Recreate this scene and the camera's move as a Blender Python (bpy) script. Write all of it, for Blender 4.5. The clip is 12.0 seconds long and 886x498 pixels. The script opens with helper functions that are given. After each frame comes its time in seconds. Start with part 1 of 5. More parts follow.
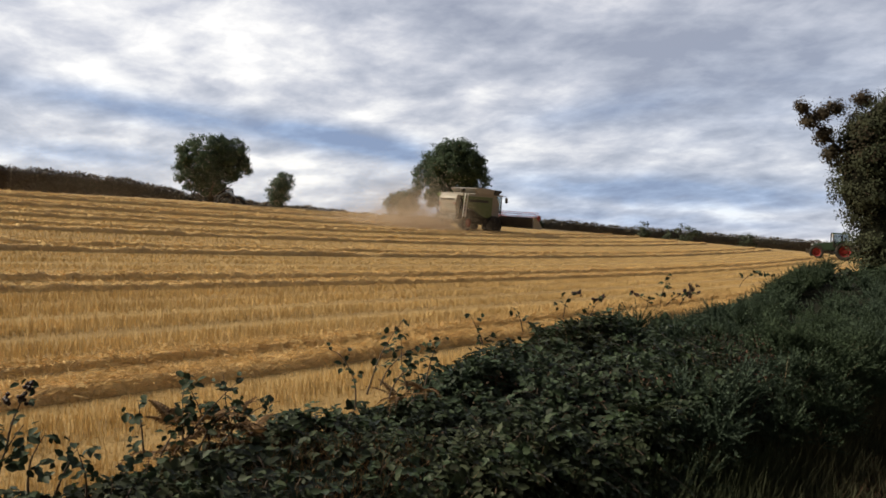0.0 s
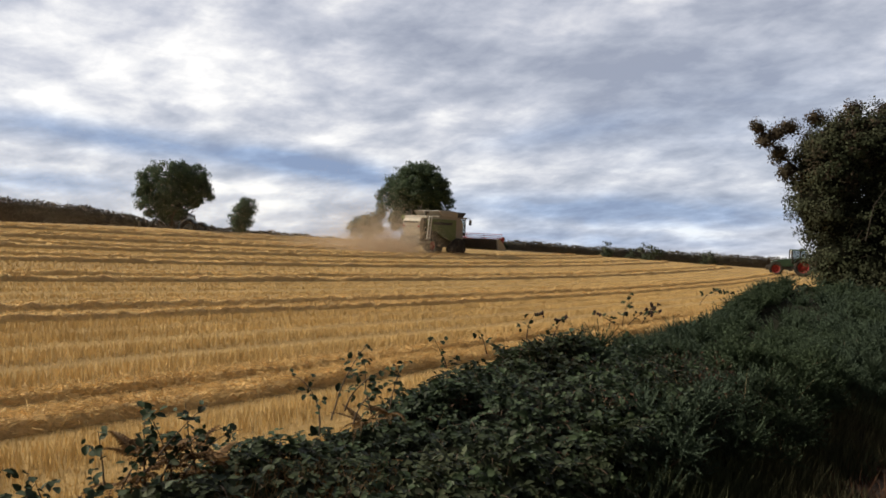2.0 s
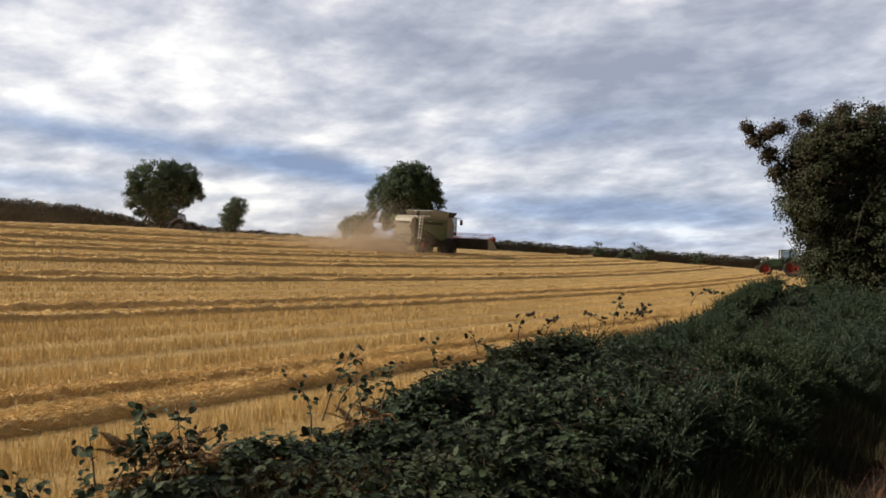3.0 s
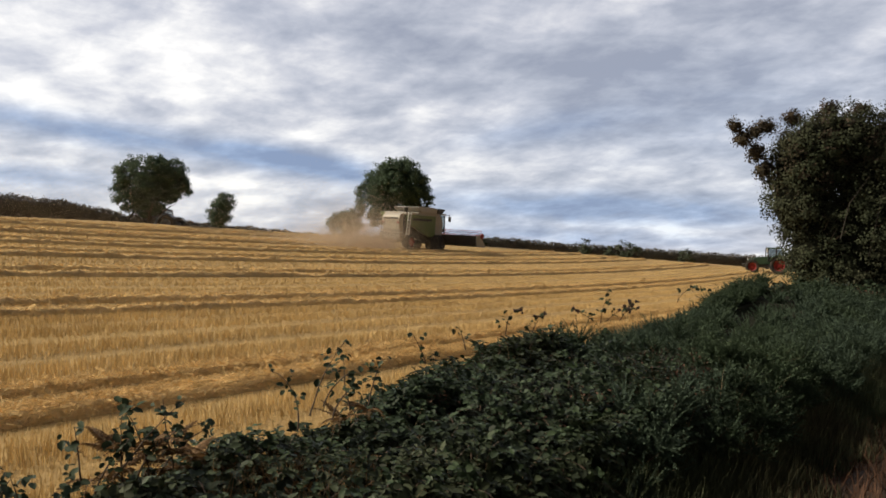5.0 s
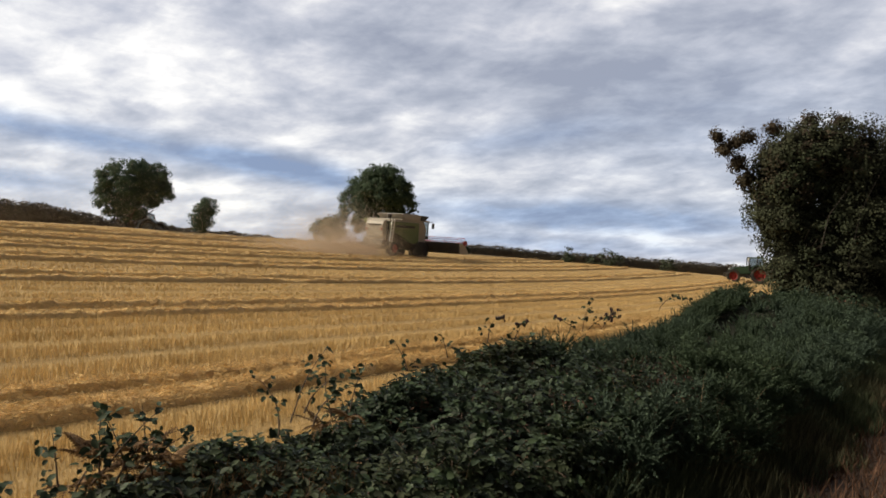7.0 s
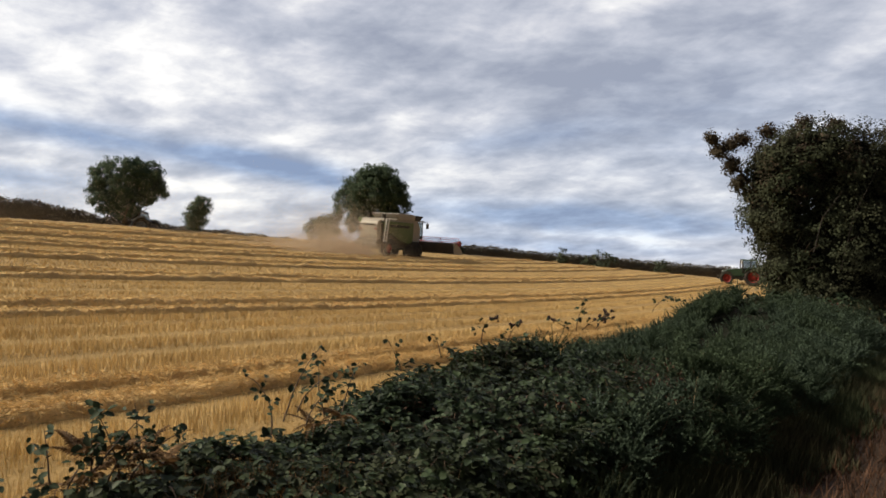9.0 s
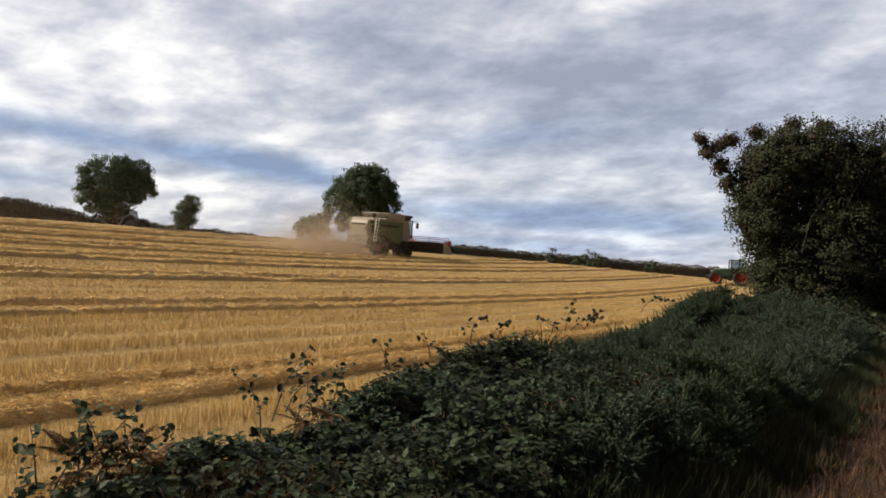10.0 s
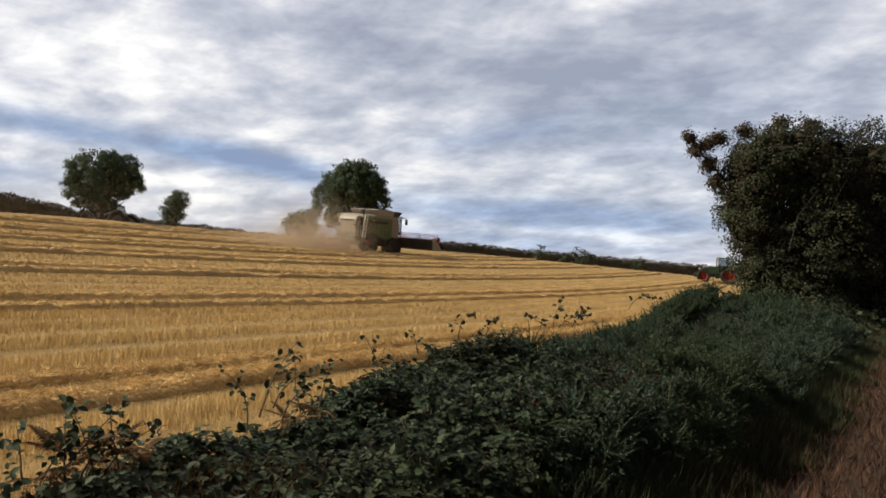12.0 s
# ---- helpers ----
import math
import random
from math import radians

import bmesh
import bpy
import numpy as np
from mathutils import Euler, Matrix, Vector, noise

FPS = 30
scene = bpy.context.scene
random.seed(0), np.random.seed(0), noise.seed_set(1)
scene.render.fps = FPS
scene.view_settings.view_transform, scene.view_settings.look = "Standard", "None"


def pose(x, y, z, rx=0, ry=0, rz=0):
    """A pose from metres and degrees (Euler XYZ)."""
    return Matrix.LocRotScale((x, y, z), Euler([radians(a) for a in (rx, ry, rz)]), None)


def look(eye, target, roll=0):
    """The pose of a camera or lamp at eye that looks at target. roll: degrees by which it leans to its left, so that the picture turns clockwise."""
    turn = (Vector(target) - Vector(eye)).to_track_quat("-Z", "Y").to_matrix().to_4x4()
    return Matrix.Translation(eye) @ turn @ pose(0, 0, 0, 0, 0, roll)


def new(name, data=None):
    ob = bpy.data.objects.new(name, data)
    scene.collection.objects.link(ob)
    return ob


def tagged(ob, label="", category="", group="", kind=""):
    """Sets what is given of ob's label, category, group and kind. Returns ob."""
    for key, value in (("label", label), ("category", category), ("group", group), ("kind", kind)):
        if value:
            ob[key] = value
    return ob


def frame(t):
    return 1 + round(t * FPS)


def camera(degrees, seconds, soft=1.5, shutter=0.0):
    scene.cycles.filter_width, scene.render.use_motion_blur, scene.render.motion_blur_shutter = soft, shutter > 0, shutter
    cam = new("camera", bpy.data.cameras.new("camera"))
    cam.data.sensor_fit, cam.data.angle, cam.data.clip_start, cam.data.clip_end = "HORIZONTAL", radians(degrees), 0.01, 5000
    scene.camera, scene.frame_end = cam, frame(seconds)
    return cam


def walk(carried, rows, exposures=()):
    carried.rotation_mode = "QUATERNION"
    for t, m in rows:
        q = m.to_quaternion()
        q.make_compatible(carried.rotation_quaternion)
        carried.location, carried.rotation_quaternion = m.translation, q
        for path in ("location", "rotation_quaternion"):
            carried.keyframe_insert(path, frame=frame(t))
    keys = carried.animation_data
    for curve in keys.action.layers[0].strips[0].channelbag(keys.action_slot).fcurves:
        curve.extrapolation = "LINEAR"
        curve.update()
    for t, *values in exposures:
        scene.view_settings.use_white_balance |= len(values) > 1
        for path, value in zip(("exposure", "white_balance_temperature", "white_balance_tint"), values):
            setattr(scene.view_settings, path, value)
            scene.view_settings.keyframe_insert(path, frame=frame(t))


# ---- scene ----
cam = camera(52.75, 12.0, 1.7)
EYE, TILT = 1.65, -0.4
# seconds, place from the first eye, yaw, pitch, roll
ROWS = [
    (0.0, 0.000, 0.000, 0.000, -0.01, 0.01, 0.00),
    (0.5, 0.005, -0.004, 0.000, -0.56, 0.05, -0.10),
    (1.0, 0.010, -0.021, 0.007, -1.21, 0.25, -0.20),
    (1.5, 0.011, -0.034, 0.007, -1.44, 0.89, -0.64),
    (2.0, 0.018, -0.035, 0.007, -2.28, 1.44, -0.99),
    (2.5, 0.019, -0.045, 0.016, -2.74, 1.29, -0.84),
    (3.0, 0.013, -0.037, 0.011, -2.86, 1.42, -0.94),
    (5.0, 0.015, -0.040, 0.004, -3.61, 1.19, -0.74),
    (5.5, 0.011, -0.031, 0.005, -3.81, 1.18, -0.60),
    (6.0, 0.015, -0.033, 0.007, -4.24, 1.29, -0.48),
    (6.5, 0.015, -0.039, 0.007, -4.54, 1.60, -0.39),
    (7.0, 0.018, -0.044, 0.005, -4.69, 1.63, -0.29),
    (9.0, 0.018, -0.047, 0.004, -5.06, 1.64, 0.10),
    (9.5, 0.022, -0.055, 0.008, -5.38, 1.78, 0.13),
    (10.0, 0.021, -0.049, 0.004, -5.71, 1.62, 0.21),
    (10.5, 0.020, -0.045, 0.003, -5.86, 1.43, 0.32),
    (11.0, 0.023, -0.046, 0.006, -6.14, 1.41, 0.40),
    (11.5, 0.023, -0.054, 0.004, -6.37, 1.39, 0.42),
    (12.0, 0.026, -0.059, 0.005, -6.42, 1.41, 0.47),
]
walk(cam, [(t, pose(0, 0, EYE, TILT) @ pose(x, y, z, 0, 0, yaw) @ pose(0, 0, 0, 90 + pitch) @ pose(0, 0, 0, 0, 0, roll))
           for t, x, y, z, yaw, pitch, roll in ROWS], exposures=[(0.0, 0.38), (12.0, 0.38)])

# ---- light ----
SUN_AZ, SUN_EL = radians(-84), radians(37)      # to the left, behind thin cloud


def link(nt, src, dst):
    nt.links.new(src, dst)


def mth(nt, op, a, b=None, c=None, clamp=False):
    n = nt.nodes.new("ShaderNodeMath")
    n.operation, n.use_clamp = op, clamp
    for i, v in enumerate((a, b, c)):
        if v is None:
            continue
        if isinstance(v, (int, float)):
            n.inputs[i].default_value = v
        else:
            nt.links.new(v, n.inputs[i])
    return n.outputs[0]


def smooth(nt, v, lo, hi):
    n = nt.nodes.new("ShaderNodeMapRange")
    n.interpolation_type = "SMOOTHSTEP"
    nt.links.new(v, n.inputs[0])
    n.inputs[1].default_value, n.inputs[2].default_value = lo, hi
    return n.outputs[0]


def mixc(nt, fac, a, b, mode="MIX"):
    n = nt.nodes.new("ShaderNodeMix")
    n.data_type, n.blend_type = "RGBA", mode
    for i, v in ((0, fac), (6, a), (7, b)):
        if isinstance(v, (int, float)):
            n.inputs[i].default_value = v
        elif isinstance(v, tuple):
            n.inputs[i].default_value = (*v, 1)
        else:
            nt.links.new(v, n.inputs[i])
    return n.outputs[2]


def noise_tex(nt, vec, scale, detail=4.0, rough=0.55, dist=0.0):
    n = nt.nodes.new("ShaderNodeTexNoise")
    n.inputs["Scale"].default_value, n.inputs["Detail"].default_value = scale, detail
    n.inputs["Roughness"].default_value, n.inputs["Distortion"].default_value = rough, dist
    if vec is not None:
        nt.links.new(vec, n.inputs["Vector"])
    return n.outputs[0]


def combine_xyz(nt, x, y, z):
    n = nt.nodes.new("ShaderNodeCombineXYZ")
    for i, v in enumerate((x, y, z)):
        if isinstance(v, (int, float)):
            n.inputs[i].default_value = v
        else:
            nt.links.new(v, n.inputs[i])
    return n.outputs[0]


def make_sky():
    w = bpy.data.worlds.new("sky")
    scene.world = w
    w.use_nodes = True
    nt = w.node_tree
    nt.nodes.clear()
    out, bg = nt.nodes.new("ShaderNodeOutputWorld"), nt.nodes.new("ShaderNodeBackground")
    clear = nt.nodes.new("ShaderNodeTexSky")
    clear.sky_type, clear.sun_disc = "NISHITA", False
    clear.sun_elevation, clear.sun_rotation = SUN_EL, SUN_AZ
    dim = mixc(nt, 1.0, clear.outputs[0], (0.10, 0.10, 0.10), "MULTIPLY")
    co = nt.nodes.new("ShaderNodeTexCoord")
    sep = nt.nodes.new("ShaderNodeSeparateXYZ")
    link(nt, co.outputs["Generated"], sep.inputs[0])
    dx, dy, dz = sep.outputs
    az = mth(nt, "MULTIPLY", mth(nt, "ARCTAN2", dx, dy), 57.2958)
    el = mth(nt, "MULTIPLY", mth(nt, "ARCSINE", dz), 57.2958)
    # a flat cloud deck seen in perspective
    depth = mth(nt, "ADD", mth(nt, "MAXIMUM", dz, 0.0), 0.24)
    px, py = mth(nt, "DIVIDE", dx, depth), mth(nt, "DIVIDE", dy, depth)
    deck = combine_xyz(nt, mth(nt, "ADD", px, mth(nt, "MULTIPLY", py, 0.18)), mth(nt, "MULTIPLY", py, 0.9), 3.7)
    big = noise_tex(nt, deck, 1.7, 4.0, 0.5, 0.3)
    mid = noise_tex(nt, deck, 6.0, 8.0, 0.56, 0.15)
    streak = noise_tex(nt, combine_xyz(nt, mth(nt, "MULTIPLY", az, 0.10), mth(nt, "ADD", mth(nt, "MULTIPLY", el, 0.36), mth(nt, "MULTIPLY", az, 0.03)), 1.3), 2.6, 7.0, 0.58, 0.7)

    def blob(a0, e0, wa, we, slope=0.0):
        """A soft oval of cloud: 1 at its middle, falling to 0."""
        da = mth(nt, "SUBTRACT", az, a0)
        de = mth(nt, "SUBTRACT", mth(nt, "SUBTRACT", el, e0), mth(nt, "MULTIPLY", da, slope))
        q = mth(nt, "ADD", mth(nt, "POWER", mth(nt, "ABSOLUTE", mth(nt, "DIVIDE", da, wa)), 2.0), mth(nt, "POWER", mth(nt, "ABSOLUTE", mth(nt, "DIVIDE", de, we)), 2.0))
        return mth(nt, "EXPONENT", mth(nt, "MULTIPLY", q, -1.0))

    light = mth(nt, "ADD", mth(nt, "MULTIPLY", big, 0.75), mth(nt, "MULTIPLY", mid, 1.40))
    light = mth(nt, "ADD", light, mth(nt, "MULTIPLY", streak, 0.40))
    blue = 0.0
    for a0, e0, wa, we, slope, gain, clearing in BLOBS:
        one = blob(a0, e0, wa, we, slope)
        light = mth(nt, "ADD", light, mth(nt, "MULTIPLY", one, gain))
        if clearing:
            blue = mth(nt, "ADD", mth(nt, "MULTIPLY", one, clearing), blue)
    ramp = nt.nodes.new("ShaderNodeValToRGB")
    cr = ramp.color_ramp
    stops = [(0.0, (0.27, 0.29, 0.36)), (0.25, (0.35, 0.37, 0.435)), (0.45, (0.44, 0.455, 0.515)), (0.62, (0.54, 0.545, 0.59)), (0.80, (0.68, 0.675, 0.69)), (1.0, (0.84, 0.82, 0.80))]
    while len(cr.elements) < len(stops):
        cr.elements.new(0.5)
    for e, (p, c) in zip(cr.elements, stops):
        e.position, e.color = p, (*c, 1)
    even = nt.nodes.new("ShaderNodeMapRange")
    link(nt, light, even.inputs[0])
    even.inputs[1].default_value, even.inputs[2].default_value = 0.80, 1.62
    link(nt, even.outputs[0], ramp.inputs[0])
    # thin places where the blue shows through
    ragged = mth(nt, "MULTIPLY", blue, mth(nt, "ADD", mth(nt, "MULTIPLY", streak, 1.6), 0.2), clamp=True)
    cloud = mixc(nt, ragged, ramp.outputs[0], mixc(nt, 1.0, ramp.outputs[0], (0.71, 0.87, 1.10), "MULTIPLY"))
    both = mixc(nt, 0.9, dim, cloud)
    # full ahead; the unseen sky above and behind is dimmed to darken the hedge
    side = mth(nt, "ADD", mth(nt, "MULTIPLY", dx, math.sin(radians(-15))), mth(nt, "MULTIPLY", dy, math.cos(radians(-15))))
    thick = mth(nt, "ADD", mth(nt, "MULTIPLY", smooth(nt, side, -0.3, 0.62), 0.84), 0.16)
    link(nt, mixc(nt, 1.0, both, combine_xyz(nt, thick, thick, thick), "MULTIPLY"), bg.inputs[0])
    bg.inputs[1].default_value = SKY
    link(nt, bg.outputs[0], out.inputs[0])


SKY = 1.0
# cloud forms: azimuth, elevation, half width, half height, slope, gain, blue showing through
BLOBS = [
    (-16.0, 7.75, 10.0, 0.75, -0.13, -0.34, 0.9),     # long blue-grey band
    (-6.0, 6.45, 4.6, 0.8, -0.15, -0.42, 1.0),
    (-2.6, 5.7, 1.8, 0.7, -0.15, -0.2, 0.5),
    (-10.5, 13.0, 5.0, 2.0, 0.15, 0.18, 0.0),         # bright gap
    (-20.0, 13.5, 7.0, 3.0, 0.1, 0.16, 0.0),
    (-21.5, 9.9, 3.6, 0.7, -0.1, 0.36, 0.0),
    (-5.0, 7.9, 2.6, 0.5, -0.15, 0.34, 0.0),
    (-23.0, 7.6, 5.0, 0.6, -0.1, 0.16, 0.0),
    (0.0, 15.0, 8.0, 2.2, 0.05, -0.12, 0.0),
    (22.0, 13.0, 14.0, 4.5, 0.0, -0.26, 0.0),         # thick grey to the right
    (10.0, 8.3, 4.6, 0.8, 0.12, -0.30, 0.45),         # grey lens
    (8.0, 12.8, 12.0, 1.8, -0.05, -0.18, 0.0),
    (13.0, 6.3, 7.0, 0.8, -0.03, 0.12, 0.0),
    (5.0, 9.8, 4.0, 0.8, 0.1, 0.2, 0.0),
    (22.0, 8.0, 12.0, 4.0, 0.0, -0.16, 0.25),
    (14.0, 3.1, 11.0, 1.0, -0.06, -0.30, 1.3),        # low blue streaks
    (11.0, 1.4, 12.0, 0.6, -0.05, -0.14, 0.7),
    (17.0, 1.9, 6.0, 0.35, -0.05, 0.30, 0.0),
    (-22.0, 5.3, 5.0, 0.6, -0.05, -0.18, 0.6),
    (-9.0, 4.9, 3.5, 0.4, -0.08, 0.34, 0.0),
    (4.0, 2.6, 1.6, 0.4, -0.05, 0.34, 0.0),
    (-8.5, 4.0, 1.2, 0.3, 0.0, 0.4, 0.0),
]
make_sky()

sun = new("sun", bpy.data.lights.new("sun", "SUN"))
sun.data.energy, sun.data.angle, sun.data.color = 4.3, radians(12), (1.0, 0.88, 0.68)
sun.matrix_world = look((0, 0, 60), (-math.sin(SUN_AZ) * math.cos(SUN_EL) * 50, -math.cos(SUN_AZ) * math.cos(SUN_EL) * 50, 60 - math.sin(SUN_EL) * 50))

# ---- plan: u runs across the straw rows into the field, v along them ----
ROW = radians(31.8)
S = 0.9


def polar(deg, r):
    return (r * math.sin(radians(deg)), r * math.cos(radians(deg)))


def sstep(a, b, x):
    t = np.clip((x - a) / (b - a), 0, 1)
    return t * t * (3 - 2 * t)


C0, C1, C2, C3, C4, C5 = -2.30785, 0.0911703, -0.0322271, 0.000387202, -5.14126e-05, 0.000187179
CREST_AZ = np.array([-180.0, -60.0, -26.4, -17.0, -7.0, 4.2, 7.8, 14.7, 21.3, 30.0, 60.0, 180.0])
CREST_R = np.array([60.0, 62.0, 67.5, 82.0, 94.5, 108.0, 112.5, 117.0, 120.0, 125.0, 130.0, 60.0])


def crest(az_deg):
    return np.interp(az_deg, CREST_AZ, CREST_R)


def ground_z(x, y):
    """Height of the ground: lane at 0, a bank, the field, and land that falls away past the field's edge."""
    x, y = np.asarray(x, float), np.asarray(y, float)
    r, azd = np.hypot(x, y), np.degrees(np.arctan2(x, y))
    rc = crest(azd)
    k = np.minimum(1.0, rc / np.maximum(r, 1e-6))
    u, v = (-math.cos(ROW) * x + math.sin(ROW) * y) * k / S, (math.sin(ROW) * x + math.cos(ROW) * y) * k / S
    v = np.maximum(v, -30)
    z = EYE + S * (C0 + C1 * u + C2 * v + C3 * u * u + C4 * u * v + C5 * v * v)
    z = np.maximum(z, -6)
    past = np.maximum(r - rc, 0)
    z = z - 2.0 * sstep(0, 5.5, past) - np.minimum(past * 0.035, 30)
    uu = -math.cos(ROW) * x + math.sin(ROW) * y
    vv = math.sin(ROW) * x + math.cos(ROW) * y
    lane = -0.012 * np.maximum(vv, 0)
    bank = sstep(2.2, 3.9, uu)
    return lane * (1 - bank) + z * bank


def gz(x, y):
    return float(ground_z(x, y))


# ---- materials ----
MATS = {}


def material(name, base, rough=0.8, metal=0.0, vary=0.25, grain=None, bump=0.0, bump_scale=60.0, second=None, island=0.0, spec=0.3, transl=0.0, stretch=None):
    """A surface with two scales of variation, grain and relief."""
    m = bpy.data.materials.new(name)
    m.use_nodes = True
    nt = m.node_tree
    b = nt.nodes["Principled BSDF"]
    co = nt.nodes.new("ShaderNodeTexCoord")
    vec = co.outputs["Object"]
    if stretch:
        mp = nt.nodes.new("ShaderNodeMapping")
        mp.inputs["Scale"].default_value = stretch
        link(nt, vec, mp.inputs[0])
        vec = mp.outputs[0]
    g = grain or 8.0
    n1, n2 = noise_tex(nt, vec, g * 0.13, 3.0), noise_tex(nt, vec, g, 5.0, 0.65)
    col = mixc(nt, smooth(nt, n1, 0.35, 0.68), base, second or tuple(c * (1 - vary) for c in base))
    dark = mth(nt, "ADD", mth(nt, "MULTIPLY", n2, 2 * vary), 1 - vary)
    if island:
        geo = nt.nodes.new("ShaderNodeNewGeometry")
        dark = mth(nt, "MULTIPLY", dark, mth(nt, "ADD", mth(nt, "MULTIPLY", geo.outputs["Random Per Island"], 2 * island), 1 - island))
    col = mixc(nt, 1.0, col, combine_xyz(nt, dark, dark, dark), "MULTIPLY")
    link(nt, col, b.inputs["Base Color"])
    b.inputs["Roughness"].default_value, b.inputs["Metallic"].default_value = rough, metal
    b.inputs["Specular IOR Level"].default_value = spec
    if bump:
        bp = nt.nodes.new("ShaderNodeBump")
        bp.inputs["Strength"].default_value, bp.inputs["Distance"].default_value = 0.6, bump
        link(nt, noise_tex(nt, vec, bump_scale, 4.0, 0.6), bp.inputs["Height"])
        link(nt, bp.outputs[0], b.inputs["Normal"])
    if transl:
        tr = nt.nodes.new("ShaderNodeBsdfTranslucent")
        link(nt, col, tr.inputs[0])
        mx = nt.nodes.new("ShaderNodeMixShader")
        mx.inputs[0].default_value = transl
        link(nt, b.outputs[0], mx.inputs[1])
        link(nt, tr.outputs[0], mx.inputs[2])
        link(nt, mx.outputs[0], nt.nodes["Material Output"].inputs[0])
    MATS[name] = m
    return m


def field_material():
    """Stubble in rows along v, bare strips, chaff; on the near side a lane verge of dry grass and earth, darkened for
    shade.
    """
    m = bpy.data.materials.new("field")
    m.use_nodes = True
    nt = m.node_tree
    b = nt.nodes["Principled BSDF"]
    co = nt.nodes.new("ShaderNodeTexCoord")
    rot = nt.nodes.new("ShaderNodeMapping")
    rot.vector_type = "POINT"
    rot.inputs["Rotation"].default_value = (0, 0, ROW)
    link(nt, co.outputs["Object"], rot.inputs[0])
    sep = nt.nodes.new("ShaderNodeSeparateXYZ")
    link(nt, rot.outputs[0], sep.inputs[0])
    a, v = sep.outputs[0], sep.outputs[1]          # a = -u
    u = mth(nt, "MULTIPLY", a, -1.0)
    rows = combine_xyz(nt, mth(nt, "MULTIPLY", v, 0.05), mth(nt, "MULTIPLY", u, 1.0), 0.0)
    bands = noise_tex(nt, rows, 1.1, 4.0, 0.6, 0.1)
    fine = noise_tex(nt, combine_xyz(nt, mth(nt, "MULTIPLY", v, 0.5), mth(nt, "MULTIPLY", u, 5.0), 0.0), 1.6, 5.0, 0.7)
    patch = noise_tex(nt, combine_xyz(nt, mth(nt, "MULTIPLY", v, 0.06), mth(nt, "MULTIPLY", u, 0.12), 3.0), 1.0, 4.0)
    grain = noise_tex(nt, co.outputs["Object"], 14.0, 5.0, 0.7)
    straw = mixc(nt, smooth(nt, bands, 0.38, 0.64), (0.30, 0.20, 0.085), (0.42, 0.285, 0.12))
    straw = mixc(nt, mth(nt, "MULTIPLY", smooth(nt, fine, 0.45, 0.75), 0.45), straw, (0.30, 0.185, 0.07))
    straw = mixc(nt, mth(nt, "MULTIPLY", smooth(nt, patch, 0.4, 0.7), 0.4), straw, (0.36, 0.245, 0.10))
    straw = mixc(nt, mth(nt, "MULTIPLY", smooth(nt, grain, 0.5, 0.75), 0.35), straw, (0.42, 0.29, 0.12))
    # verge colours are kept dark to stand for shade lying on the lane
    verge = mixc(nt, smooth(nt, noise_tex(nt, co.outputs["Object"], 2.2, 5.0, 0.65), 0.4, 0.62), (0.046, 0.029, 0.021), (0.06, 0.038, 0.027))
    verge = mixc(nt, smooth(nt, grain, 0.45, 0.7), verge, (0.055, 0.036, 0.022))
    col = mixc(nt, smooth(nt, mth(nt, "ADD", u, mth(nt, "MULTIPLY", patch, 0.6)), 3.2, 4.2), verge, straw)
    link(nt, col, b.inputs["Base Color"])
    b.inputs["Roughness"].default_value, b.inputs["Specular IOR Level"].default_value = 0.9, 0.15
    bp = nt.nodes.new("ShaderNodeBump")
    bp.inputs["Strength"].default_value, bp.inputs["Distance"].default_value = 0.8, 0.08
    link(nt, mth(nt, "ADD", fine, mth(nt, "MULTIPLY", grain, 0.6)), bp.inputs["Height"])
    link(nt, bp.outputs[0], b.inputs["Normal"])
    return m


FIELD_MAT = field_material()
STRAW = material("straw", (0.60, 0.42, 0.19), 0.75, vary=0.25, grain=9.0, island=0.4, second=(0.50, 0.335, 0.14), transl=0.15)
STUBBLE = material("stubble", (0.60, 0.425, 0.19), 0.75, vary=0.2, grain=3.0, island=0.3, second=(0.50, 0.35, 0.15), transl=0.14)
SWATH = material("swath_straw", (0.70, 0.48, 0.21), 0.85, vary=0.5, grain=12.0, bump=0.2, bump_scale=14.0, second=(0.60, 0.41, 0.19))
BRAMBLE = material("bramble_leaf", (0.034, 0.051, 0.030), 0.6, vary=0.35, grain=2.5, island=0.6, second=(0.037, 0.042, 0.021), spec=0.12, transl=0.12)
BRAMBLE_PALE = material("bramble_leaf_pale", (0.046, 0.068, 0.035), 0.5, vary=0.2, grain=3.0, island=0.4, spec=0.15, transl=0.2)
GORSE = material("gorse_needles", (0.062, 0.089, 0.066), 0.75, vary=0.3, grain=3.0, island=0.35, second=(0.054, 0.078, 0.044), spec=0.1, transl=0.12)
DEAD = material("dead_leaf", (0.060, 0.034, 0.022), 0.8, vary=0.3, grain=4.0, island=0.5, second=(0.085, 0.04, 0.027), transl=0.15)
# near-black fill: the shade inside bushes and crowns is put into its colour
INNER_SHADE = material("inner_fill", (0.022, 0.024, 0.016), 0.95, vary=0.5, grain=14.0, bump=0.05, bump_scale=24.0, spec=0.05)
STEM = material("bramble_stem", (0.085, 0.055, 0.035), 0.7, vary=0.3, grain=20.0)
BERRY = material("dark_berry", (0.028, 0.012, 0.012), 0.4, vary=0.3, grain=30.0, island=0.4)
BARK = material("bark", (0.085, 0.068, 0.050), 0.9, vary=0.4, grain=9.0, bump=0.03, bump_scale=18.0)
OAK = material("oak_leaf", (0.060, 0.094, 0.052), 0.8, vary=0.2, grain=0.8, island=0.25, second=(0.052, 0.080, 0.045), transl=0.25)
